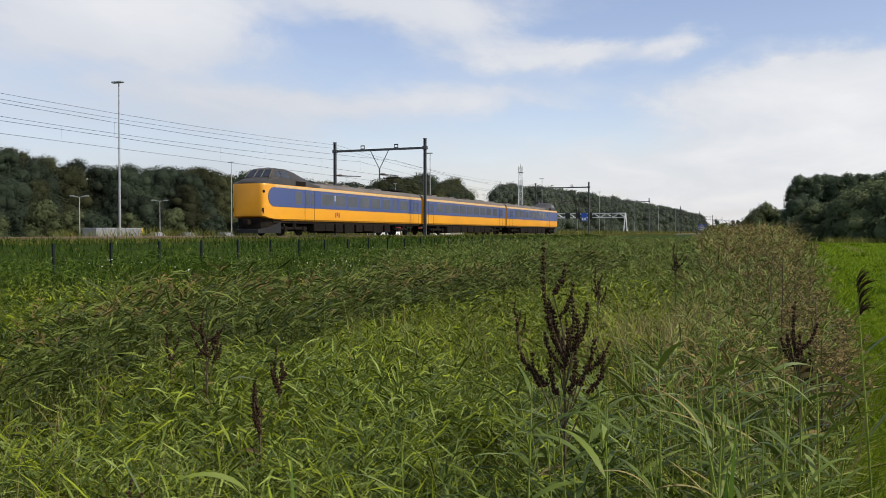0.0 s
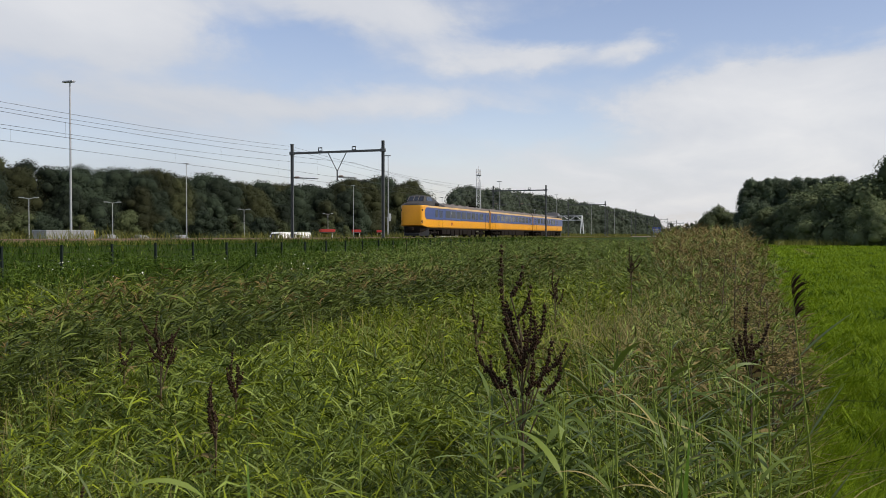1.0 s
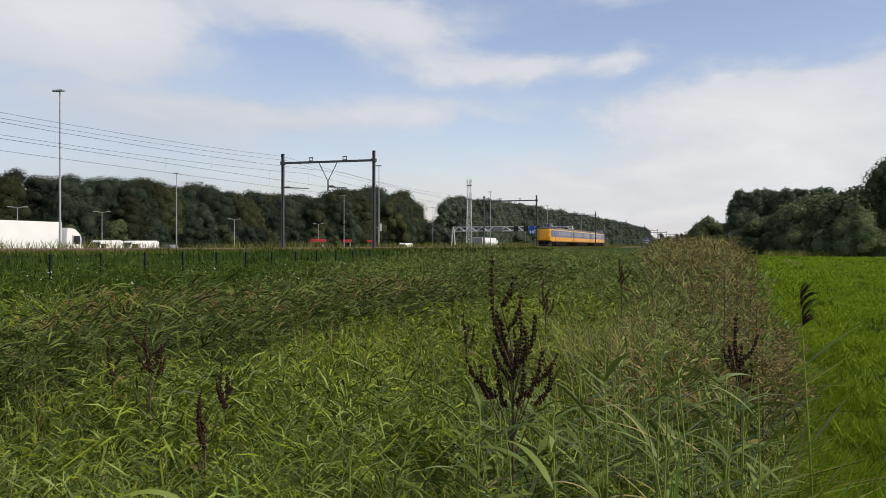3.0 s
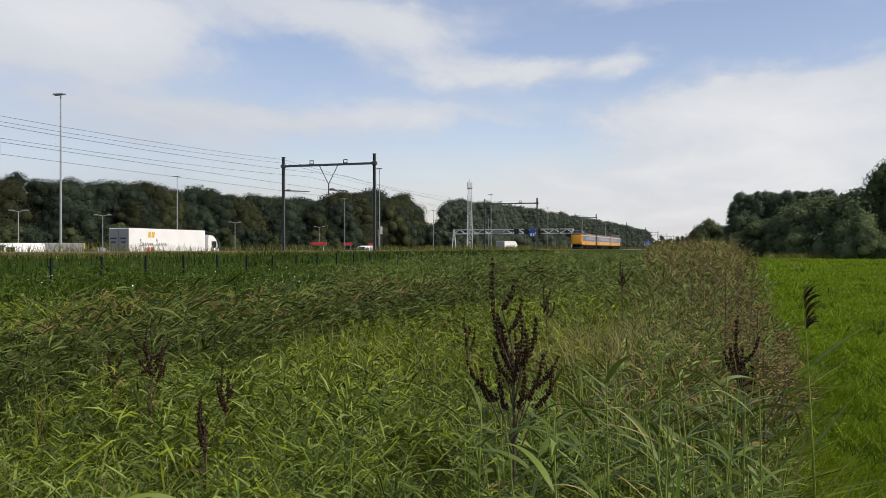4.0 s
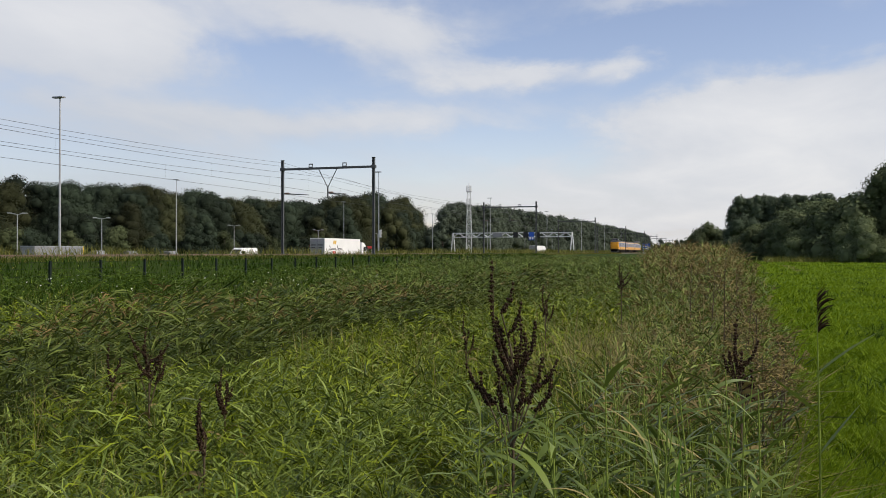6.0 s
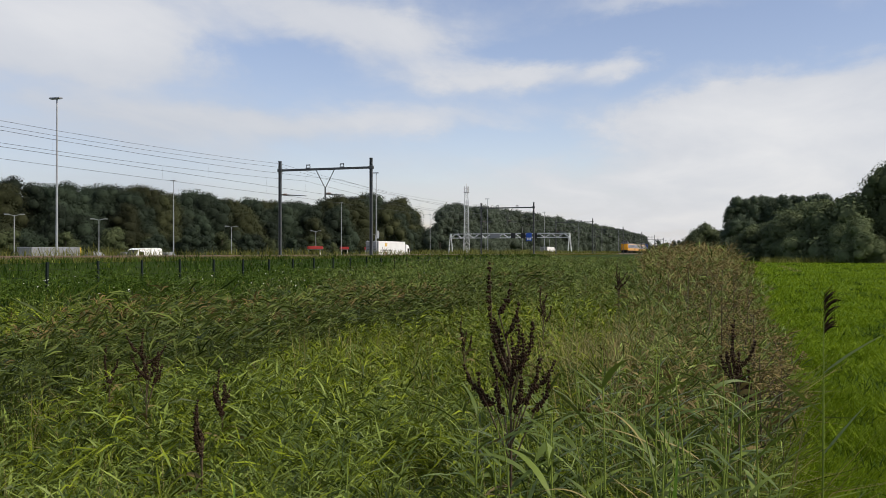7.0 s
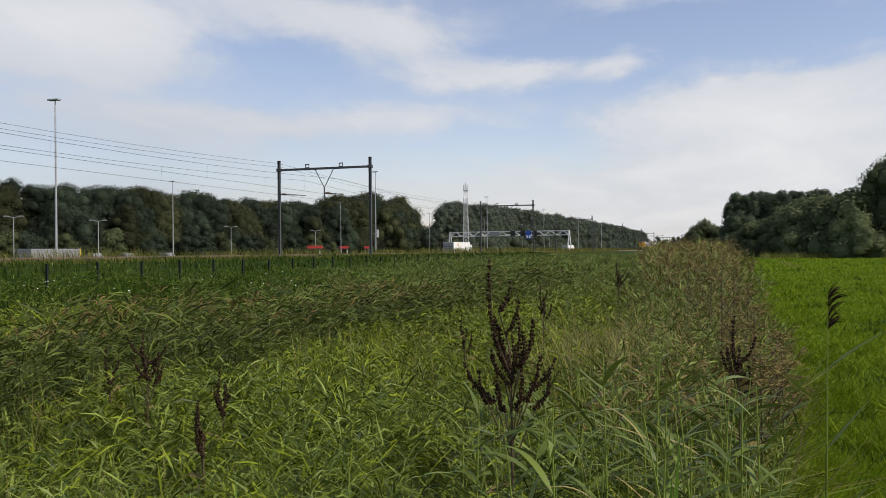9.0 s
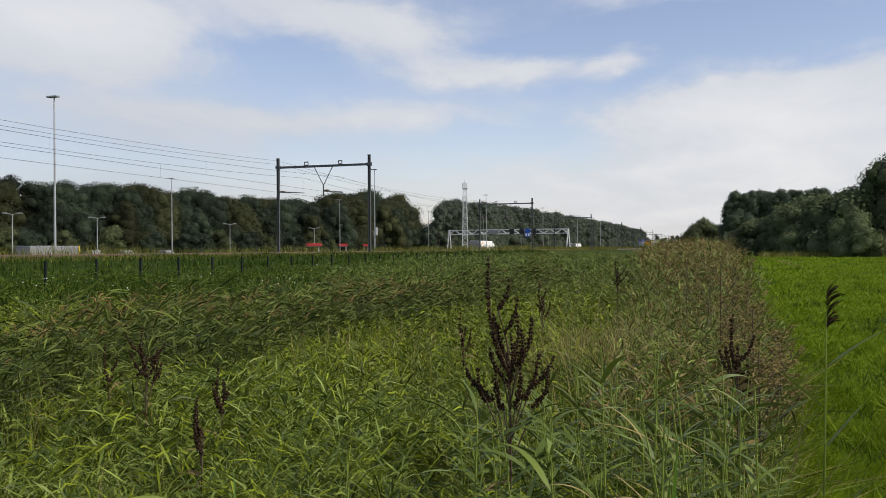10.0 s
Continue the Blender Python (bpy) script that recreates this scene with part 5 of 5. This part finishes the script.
def bank_grass():
    rng = np.random.default_rng(14)
    n = 64000
    y = 6 + 130 * rng.random(n) ** 1.6
    x = -(8.7 + 20.4 * rng.random(n))
    r = np.hypot(x, y)
    h = 0.38 + 0.3 * patchiness(x, y, 0.5) + 0.08 * rng.normal(size=n)
    h *= np.where(x < -23, 0.62, 0.8)
    p = np.stack([x, y, ground_z(x, y) - 0.02], 1)
    st = strips(p, rng.random(n) * 6.28, h * 1.15, 0.019 * (r / 14) ** 0.75, np.radians(88 - 14 * rng.random(n)), np.radians(65 - 60 * rng.random(n)), 2, rng=rng)
    stuff("bank_grass", "fresh green grass on the railway bank", "bank", [st])
    n = 3600
    y, x = 13 + 52 * rng.random(n) ** 1.5, -(17.5 + 6.0 * rng.random(n))
    keep = patchiness(x, y, 0.8, 2.2) > 0.3
    x, y = x[keep], y[keep]
    h = 0.42 + 0.42 * patchiness(x, y, 0.7, 5) + 0.12 * rng.random(len(x))
    stem, sets, _, _ = reeds(rng, x, y, h, 6, 0.034 * (np.hypot(x, y) / 25) ** 0.6, 2, low=0.10, more=0.12, rise=60.0, fall=90.0)
    stuff("fence_weeds", "leafy dark green weeds grown round the fence posts", "nettle", [stem] + sets, "weeds")
    n = 300
    y, x = 17 + 30 * rng.random(n) ** 1.5, -(14 + 7.5 * rng.random(n))
    z = ground_z(x, y) + 0.55 + 0.25 * rng.random(n)
    st = strips(np.stack([x, y, z], 1), rng.random(n) * 6.28, np.full(n, 0.04), np.full(n, 0.045), np.radians(30 * rng.random(n)), np.radians(-20 * rng.random(n)), 1, "stem", rng=rng)
    keep = patchiness(x, y, 0.9, 5) > 0.55
    V, F = st
    F = F[keep]
    stuff("white_flowers", "small white blossoms of bindweed by the fence", "blossom", [(V, F)], "flowers")
    # verge between railway and motorway
    n = 32000
    y = 40 + 420 * rng.random(n) ** 1.4
    x = -(40.8 + 11.5 * rng.random(n))
    h = 0.36 + 0.36 * patchiness(x, y, 0.25, 4) + 0.1 * rng.normal(size=n) + 0.14 * (x > -44) + 0.3 * smoothstep(95, 150, y) * (x > -44.5)
    p = np.stack([x, y, ground_z(x, y) - 0.02], 1)
    r = np.hypot(x, y)
    st = strips(p, rng.random(n) * 6.28, h * 1.3, 0.04 * (r / 60) ** 0.8, np.radians(88 - 10 * rng.random(n)), np.radians(75 - 50 * rng.random(n)), 2, rng=rng)
    stuff("verge_weeds", "tall yellow-green weeds on the motorway verge", "verge_leaf", [st], "weeds")
    n = 26000
    y, x = 22 + 230 * rng.random(n) ** 1.5, -(27.6 + 2.0 * rng.random(n))
    p = np.stack([x, y, ground_z(x, y) - 0.02], 1)
    st = strips(p, rng.random(n) * 6.28, 0.12 + 0.26 * rng.random(n), 0.03 * (np.hypot(x, y) / 40), np.radians(88 - 10 * rng.random(n)), np.radians(75 - 70 * rng.random(n)), 2, rng=rng)
    stuff("trackside_weeds", "dry yellowish weeds at the foot of the ballast", "verge_leaf", [st], "weeds")


def meadow_grass():
    rng = np.random.default_rng(15)
    n = 120000
    x, y, r = scatter(rng, n, 3.6, 230.0, -1, 14)
    keep = x > meadow_edge(y) - 0.3
    x, y, r = x[keep], y[keep], r[keep]
    n = len(x)
    tuft = patchiness(x, y, 3.1, 1.0) * patchiness(x, y, 1.3, 4.0)
    h = (0.06 + 0.26 * tuft + 0.03 * rng.normal(size=n)).clip(0.04)
    h *= 1 + 0.5 * np.exp(-((x - meadow_edge(y)) / 0.45) ** 2)
    p = np.stack([x, y, ground_z(x, y) - 0.01], 1)
    st = strips(p, rng.random(n) * 6.28, h * 1.5, 0.0062 * (np.maximum(r, 4) / 4) ** 0.75, np.radians(86 - 35 * rng.random(n)), np.radians(55 - 95 * rng.random(n)), 2, rng=rng)
    n = 34000
    xn, yn, rn = scatter(rng, n, 4.2, 11.0, 0, 13)
    keep = xn > meadow_edge(yn) - 0.1
    xn, yn, rn = xn[keep], yn[keep], rn[keep]
    n = len(xn)
    hn = 0.07 + 0.20 * patchiness(xn, yn, 4.3, 2.0) * (0.5 + rng.random(n))
    near_st = strips(np.stack([xn, yn, ground_z(xn, yn) - 0.01], 1), rng.random(n) * 6.28, hn * 1.05, 0.005 + 0.004 * rng.random(n), np.radians(88 - 40 * rng.random(n)), np.radians(65 - 70 * rng.random(n)), 2, rng=rng)
    st = join([st, near_st])
    stuff("meadow_grass", "short lush bright green grass of the mown meadow", "lush", [st])
    # dark coarse tufts that stand over the mown grass
    k = 150
    cx, cy, cr = scatter(rng, k, 6.0, 150.0, 0.5, 13)
    keep = cx > meadow_edge(cy) + 0.25
    cx, cy, cr = cx[keep], cy[keep], cr[keep]
    m = 34
    wide = (0.10 + 0.22 * rng.random(len(cx))) * (1 + cr / 60)
    x = (cx[:, None] + rng.normal(size=(len(cx), m)) * wide[:, None] * 0.8).ravel()
    y = (cy[:, None] + rng.normal(size=(len(cx), m)) * wide[:, None] * 1.6).ravel()
    r = np.hypot(x, y)
    n = len(x)
    p = np.stack([x, y, ground_z(x, y) - 0.01], 1)
    st = strips(p, rng.random(n) * 6.28, 0.14 + 0.16 * rng.random(n), 0.008 * (np.maximum(r, 4) / 4) ** 0.75, np.radians(86 - 30 * rng.random(n)), np.radians(60 - 70 * rng.random(n)), 2, rng=rng)
    stuff("meadow_tufts", "darker coarse grass tufts scattered over the meadow", "bank", [st])
    n = 500
    f = rng.random(n)
    dx = np.stack([6.5 + 0.9 * f + 0.25 * rng.normal(size=n), 80 + 33 * f, np.zeros(n) + 0.02], 1)
    dry = strips(dx, rng.random(n) * 6.28, 0.12 + 0.1 * rng.random(n), np.full(n, 0.09), np.radians(60 * rng.random(n) + 20), np.radians(20 * rng.random(n)), 2, rng=rng)
    stuff("trampled_path", "pale trampled strip of dry grass in the meadow", "straw", [dry])


field_grass()
field_reeds()
weed_band()
bank_grass()
meadow_grass()


# ---- single plants ----
def bearing(left_deg, r):
    a = radians(left_deg)
    return -r * math.sin(a), r * math.cos(a)


def build_dock(left, r, tip, spikes, seed, label="withered dark brown dock plant with dense seed spikes"):
    """A dock gone to seed: one stem, steep branches set with whorls of seed; spikes are (x, z, x, z) from the tip's height down."""
    rng = np.random.default_rng(seed)
    x, y = bearing(left, r)
    z = float(ground_z(x, y))
    t = empty("dock_plant", label, "plant", "dock plants", pose(x, y, z, 0, 0, left))
    h = tip - z
    z_low = min(q[1] for q in spikes)
    bm = bmesh.new()
    add_bar(bm, (0, 0, -0.05), (0, 0, h + z_low), 0.008, 0.006)
    part("stem", bm, "dock_stem", t)
    oct_v = np.array([(1, 0, 0), (-1, 0, 0), (0, 1, 0), (0, -1, 0), (0, 0, 1), (0, 0, -1)], float)
    oct_f = np.array([(0, 2, 4), (2, 1, 4), (1, 3, 4), (3, 0, 4), (2, 0, 5), (1, 2, 5), (3, 1, 5), (0, 3, 5)])
    for k, (x0, z0, x1, z1) in enumerate(spikes):
        deep = 0.0 if k == 0 else rng.normal() * 0.05
        a, b = np.array([x0, deep * 0.4, h + z0]), np.array([x1, deep, h + z1])
        long = np.linalg.norm(b - a)
        whorls = max(5, int(long / 0.013))
        per = 13
        s = np.repeat((np.arange(whorls) + 0.6 * rng.random(whorls)) / whorls, per)
        n = len(s)
        side = np.array([0.07 * long * (1 if x1 > x0 else -1), 0, -0.06 * long])
        c = a + (b - a) * s[:, None] + side * np.sin(s * math.pi)[:, None]
        fat = np.repeat(0.55 + 0.8 * rng.random(whorls), per) * (1.15 - 0.72 * s)
        c = c + rng.normal(size=(n, 3)) * (0.0068 * fat)[:, None] * np.array([1, 1, 0.6])
        size = 0.0042 * (0.6 + 0.8 * rng.random(n)) * (0.7 + 0.4 * fat)
        V = c[:, None] + oct_v[None] * size[:, None, None] * np.array([1, 1, 1.25])
        F = (oct_f[None] + 6 * np.arange(n)[:, None, None]).reshape(-1, 3)
        sp = quick("seed_spike", V.reshape(-1, 3), F, "dock_seed", t)
        bm = bmesh.new()
        mid = (a + b) / 2 + side
        add_bar(bm, (0, 0, max(h + z0 - 0.12 - 1.2 * abs(x0), 0.05)), tuple(a), 0.0035, 0.003, 5)
        add_bar(bm, tuple(a), tuple(mid), 0.003, 0.0025, 5)
        add_bar(bm, tuple(mid), tuple(b), 0.0025, 0.0012, 5)
        part("branch", bm, "dock_stem", sp)
    n = 8
    p = np.stack([np.full(n, 0.003), np.zeros(n), h * (0.25 + 0.5 * rng.random(n))], 1)
    V, F = strips(p, rng.random(n) * 6.28, 0.12 + 0.12 * rng.random(n), np.full(n, 0.026), np.radians(50 * rng.random(n) + 15), np.radians(-30 - 30 * rng.random(n)), 4, "leaf", rng=rng)
    quick("leaves", V, F, "weed_brown", t)
    return t


def build_umbel(left, r, tip, wide, seed, label="withered brown branching weed with dry seed heads"):
    """A tall dead weed: a stem, forked side branches, a dry tuft of seed on every end."""
    rng = np.random.default_rng(seed)
    x, y = bearing(left, r)
    z = float(ground_z(x, y))
    t = empty("withered_weed", label, "plant", "withered weeds", pose(x, y, z, 0, 0, left))
    h = tip - z
    bm = bmesh.new()
    top = np.array([rng.normal() * 0.05, 0, h])
    add_bar(bm, (0, 0, -0.05), tuple(top * 0.6), 0.008, 0.006, 6)
    add_bar(bm, tuple(top * 0.6), tuple(top * 0.97), 0.006, 0.003, 6)
    part("stem", bm, "dock_stem", t)
    ends = [top]
    for k in range(9):
        f = 0.42 + 0.5 * (k + rng.random()) / 9
        az = rng.random() * 6.283
        out = wide * (1.15 - f) * (1.0 + 0.7 * rng.random())
        a = top * f
        b = a + np.array([out * math.cos(az), out * math.sin(az), out * (0.9 + 0.7 * rng.random())])
        b[2] = min(b[2], h * 0.99)
        rows = [(tuple(a), tuple(b), 0.003)]
        ends.append(b)
        for q in range(2):
            e = a + (b - a) * 0.6 + np.array([rng.normal() * 0.05, rng.normal() * 0.05, 0.05 + 0.05 * rng.random()])
            rows.append((tuple(a + (b - a) * 0.55), tuple(e), 0.002))
            ends.append(e)
        part("branch", bars(rows, 5), "dock_stem", t)
    m = 22
    c = np.repeat(np.array(ends), m, 0) + rng.normal(size=(m * len(ends), 3)) * np.array([0.022, 0.022, 0.010])
    n = len(c)
    V, F = strips(c, rng.random(n) * 6.28, 0.012 + 0.016 * rng.random(n), 0.006 + 0.006 * rng.random(n), np.radians(90 * rng.random(n) - 20), np.radians(60 * rng.random(n) - 40), 1, "stem", rng=rng)
    tagged(quick("seed_cluster", V, F, "weed_brown", t), kind="stuff")
    return t


def small_dock(rng, wide, n):
    """A slim plant: a main spike and n shorter ones round it."""
    rows = [(0.0, -0.30, -0.02, 0.0)]
    for k in range(n):
        x0, z0 = rng.uniform(-0.3, 0.3) * wide, rng.uniform(-0.42, -0.2)
        rows.append((x0, z0, x0 + rng.uniform(-0.7, 0.7) * wide, z0 + rng.uniform(0.1, 0.19)))
    return rows


def build_docks():
    build_dock(13.45, 3.55, 1.665, (
        (0.0, -0.50, -0.088, 0.0), (-0.07, -0.60, -0.20, -0.43), (-0.03, -0.50, -0.085, -0.37), (-0.01, -0.43, -0.05, -0.275),
        (0.0, -0.47, 0.03, -0.245), (0.03, -0.45, 0.045, -0.285), (0.05, -0.42, 0.09, -0.24), (0.09, -0.54, 0.185, -0.41),
        (0.05, -0.59, 0.12, -0.395), (0.10, -0.62, 0.16, -0.49), (-0.03, -0.65, -0.06, -0.465), (-0.02, -0.31, 0.035, -0.165),
        (-0.05, -0.22, 0.0, -0.09), (-0.03, -0.37, -0.07, -0.235), (-0.10, -0.60, -0.135, -0.46), (0.02, -0.62, 0.035, -0.42), (-0.01, -0.52, 0.0, -0.30)), 90)
    rng = random.Random(17)
    for left, r, tip, wide, n, seed in ((37.3, 6.2, 1.18, 0.2, 8, 91), (33.9, 4.6, 0.94, 0.05, 3, 92), (32.6, 5.6, 0.96, 0.1, 4, 93), (-1.2, 4.6, 1.36, 0.14, 6, 94), (39.5, 7.0, 1.0, 0.1, 3, 95),
                                        (11.3, 9.5, 1.34, 0.14, 6, 96), (6.3, 12.5, 1.55, 0.2, 6, 100), (41.6, 3.4, 0.78, 0.06, 3, 101), (16.6, 8.2, 1.12, 0.08, 3, 102)):
        build_dock(left, r, tip, small_dock(rng, wide, n), seed)
    for left, r, tip, wide, seed in ((-0.1, 8.4, 1.58, 0.22, 200), (0.9, 10.5, 1.50, 0.22, 201), (-1.3, 9.2, 1.36, 0.22, 202), (-2.3, 7.4, 1.22, 0.22, 203), (-3.3, 6.0, 1.14, 0.25, 204), (-3.9, 5.6, 1.02, 0.2, 205),
                                     (2.0, 13.0, 1.58, 0.25, 206), (-0.8, 12.5, 1.50, 0.25, 207), (-2.6, 5.0, 1.16, 0.2, 208), (-1.0, 6.6, 1.2, 0.2, 209), (3.0, 16.0, 1.62, 0.3, 210), (0.6, 17.0, 1.60, 0.3, 211), (-0.3, 21.0, 1.62, 0.3, 212)):
        build_umbel(left, r, tip, wide, seed)


build_docks()


def build_reed_stalk(left, r, tip, width, leaves, seed, plume=0.0, leaf_mat="reed_leaf", lean=0.0, droop=15.0, label="single green reed stalk with long arching leaves"):
    rng = np.random.default_rng(seed)
    x, y = bearing(left, r)
    z = float(ground_z(x, y))
    t = empty("reed_stalk", label, "reed", "single reeds", pose(x, y, z))
    h = tip - z
    bm = bmesh.new()
    add_bar(bm, (0, 0, -0.05), (0.01 + lean * 0.4, 0, h * 0.6), 0.005, 0.004, 6)
    add_bar(bm, (0.01 + lean * 0.4, 0, h * 0.6), (lean, 0, h - plume * 0.5), 0.004, 0.002, 6)
    part("stem", bm, "reed_leaf", t)
    for k in range(leaves):
        f = 0.35 + 0.6 * (k + 0.5) / leaves
        p = np.array([[lean * f, 0.0, (h - plume) * f]])
        V, F = strips(p, np.array([(k % 2) * math.pi + rng.normal() * 0.6]), np.array([0.19 + 0.13 * rng.random()]), np.array([width * (0.8 + 0.5 * rng.random())]), np.radians([62 - 25 * rng.random()]), np.radians([droop - 40 * rng.random()]), 8, "leaf", np.array([rng.normal() * 0.4]), rng)
        quick("leaf", V, F, leaf_mat, t)
    if plume:
        n = 46
        p = np.stack([np.full(n, lean), np.zeros(n), h - plume * rng.random(n)], 1)
        V, F = strips(p, rng.normal(size=n) * 0.5, plume * (0.35 + 0.3 * rng.random(n)), np.full(n, 0.008), np.radians(75 - 20 * rng.random(n)), np.radians(40 - 50 * rng.random(n)), 3, "leaf", rng=rng)
        tagged(quick("seed_plume", V, F, "dock_seed", t), "dark closed seed plume")
    return t


def build_single_reeds():
    swaying = build_reed_stalk(-5.9, 3.6, 1.53, 0.022, 5, 110, 0.15, lean=0.03, droop=58.0, label="reed stalk with a dark drooping seed plume at the meadow edge")
    build_reed_stalk(-2.2, 3.0, 1.24, 0.022, 6, 111)
    build_reed_stalk(1.6, 3.1, 1.26, 0.022, 6, 112, lean=-0.06)
    build_reed_stalk(4.6, 3.3, 1.30, 0.028, 5, 113, lean=0.05)
    build_reed_stalk(7.4, 3.2, 1.34, 0.028, 5, 114)
    build_reed_stalk(24.5, 3.0, 0.98, 0.02, 5, 115)
    build_reed_stalk(34.0, 3.1, 0.86, 0.020, 6, 116, lean=-0.05)
    build_reed_stalk(16.4, 3.1, 1.10, 0.026, 5, 118, lean=0.04)
    build_reed_stalk(10.8, 2.9, 1.12, 0.028, 5, 119)
    for k in range(6):
        build_reed_stalk(-1.5 + 1.9 * k, 2.85 + 0.13 * (k * 5 % 7), 0.98 + 0.05 * (k * 3 % 5), 0.016, 7, 130 + k, lean=0.08 * math.sin(k * 2.3))
    for k in range(6):
        build_reed_stalk(0.3 + 1.1 * k, 2.8 + 0.12 * (k * 3 % 5), 0.95 + 0.05 * (k * 2 % 5), 0.010, 6, 150 + k, leaf_mat="straw", lean=0.12 * math.sin(k * 1.9 + 1), label="pale dead reed stalk with curled straw leaves")
    rng = random.Random(61)
    for k in range(66):
        left, r = rng.uniform(-3.0, 18.0), rng.uniform(2.95, 4.8)
        if -r * math.sin(radians(left)) > float(meadow_edge(r)) - 0.05:
            continue
        build_reed_stalk(left, r, rng.uniform(0.92, 1.2) - 0.02 * max(0.0, left - 7), rng.uniform(0.014, 0.026), rng.randint(5, 7), 300 + k, lean=rng.uniform(-0.12, 0.12), leaf_mat="reed_cool", droop=rng.uniform(-10, 45), label="broad-leaved green reed shoot in a clump at the meadow edge")
    # fresh upright leaves
    for left, r, tip, w, n, s in ((3.4, 2.7, 1.18, 0.036, 2, 121), (30.6, 2.7, 1.02, 0.034, 3, 122), (29.9, 2.75, 0.98, 0.024, 2, 123)):
        x, y = bearing(left, r)
        z = float(ground_z(x, y))
        t = empty("sedge_clump", "fresh yellow-green upright sedge leaves", "grass", "sedge clumps", pose(x, y, z))
        rng = np.random.default_rng(s)
        for k in range(n):
            V, F = strips(np.array([[rng.normal() * 0.02, rng.normal() * 0.02, -0.02]]), np.array([rng.random() * 6.28]), np.array([(tip - z) * (1.0 - 0.1 * k)]), np.array([w]), np.radians([88.0]), np.radians([80.0 - 8 * k]), 8, "blade", np.array([0.0]), rng)
            quick("leaf", V, F, "fresh_leaf", t)
    return swaying


swaying_reed = build_single_reeds()


def motions():
    walk(train, [(t, pose(NEAR_TRACK, TAIL + SPEED * t, RAIL_Z)) for t in (0, 2.5, 5, 7.5, 10)])
    walk(truck, [(t, pose(-59.8, 78.0 + 22.95 * (t - 4.2), ROAD_Z)) for t in (0, 2.5, 5, 7.5, 10)])
    walk(lorry, [(t, pose(-59.8, 188.0 + 22.6 * (t - 2.0), ROAD_Z)) for t in (0, 2.5, 5, 7.5, 10)])
    walk(van, [(t, pose(-81, 111.5 - 27.0 * (t - 6.9), ROAD_Z, 0, 0, 180)) for t in (0, 2.5, 5, 7.5, 10)])
    walk(van_pair, [(t, pose(-83, 108.8 - 23.2 * (t - 2.7), ROAD_Z, 0, 0, 180)) for t in (0, 2.5, 5, 7.5, 10)])
    walk(van_long, [(t, pose(-83, 117.0 - 23.2 * (t - 2.7), ROAD_Z, 0, 0, 180)) for t in (0, 2.5, 5, 7.5, 10)])

    x, y, z = swaying_reed.location
    walk(swaying_reed, [(t, pose(x, y, z, 0, -a, 0)) for t, a in ((0, 5.0), (1, 7.1), (2.5, 4.9), (4.5, 3.7), (5.5, 2.7), (7.5, 0.2), (9, 0), (10, 0))])


motions()
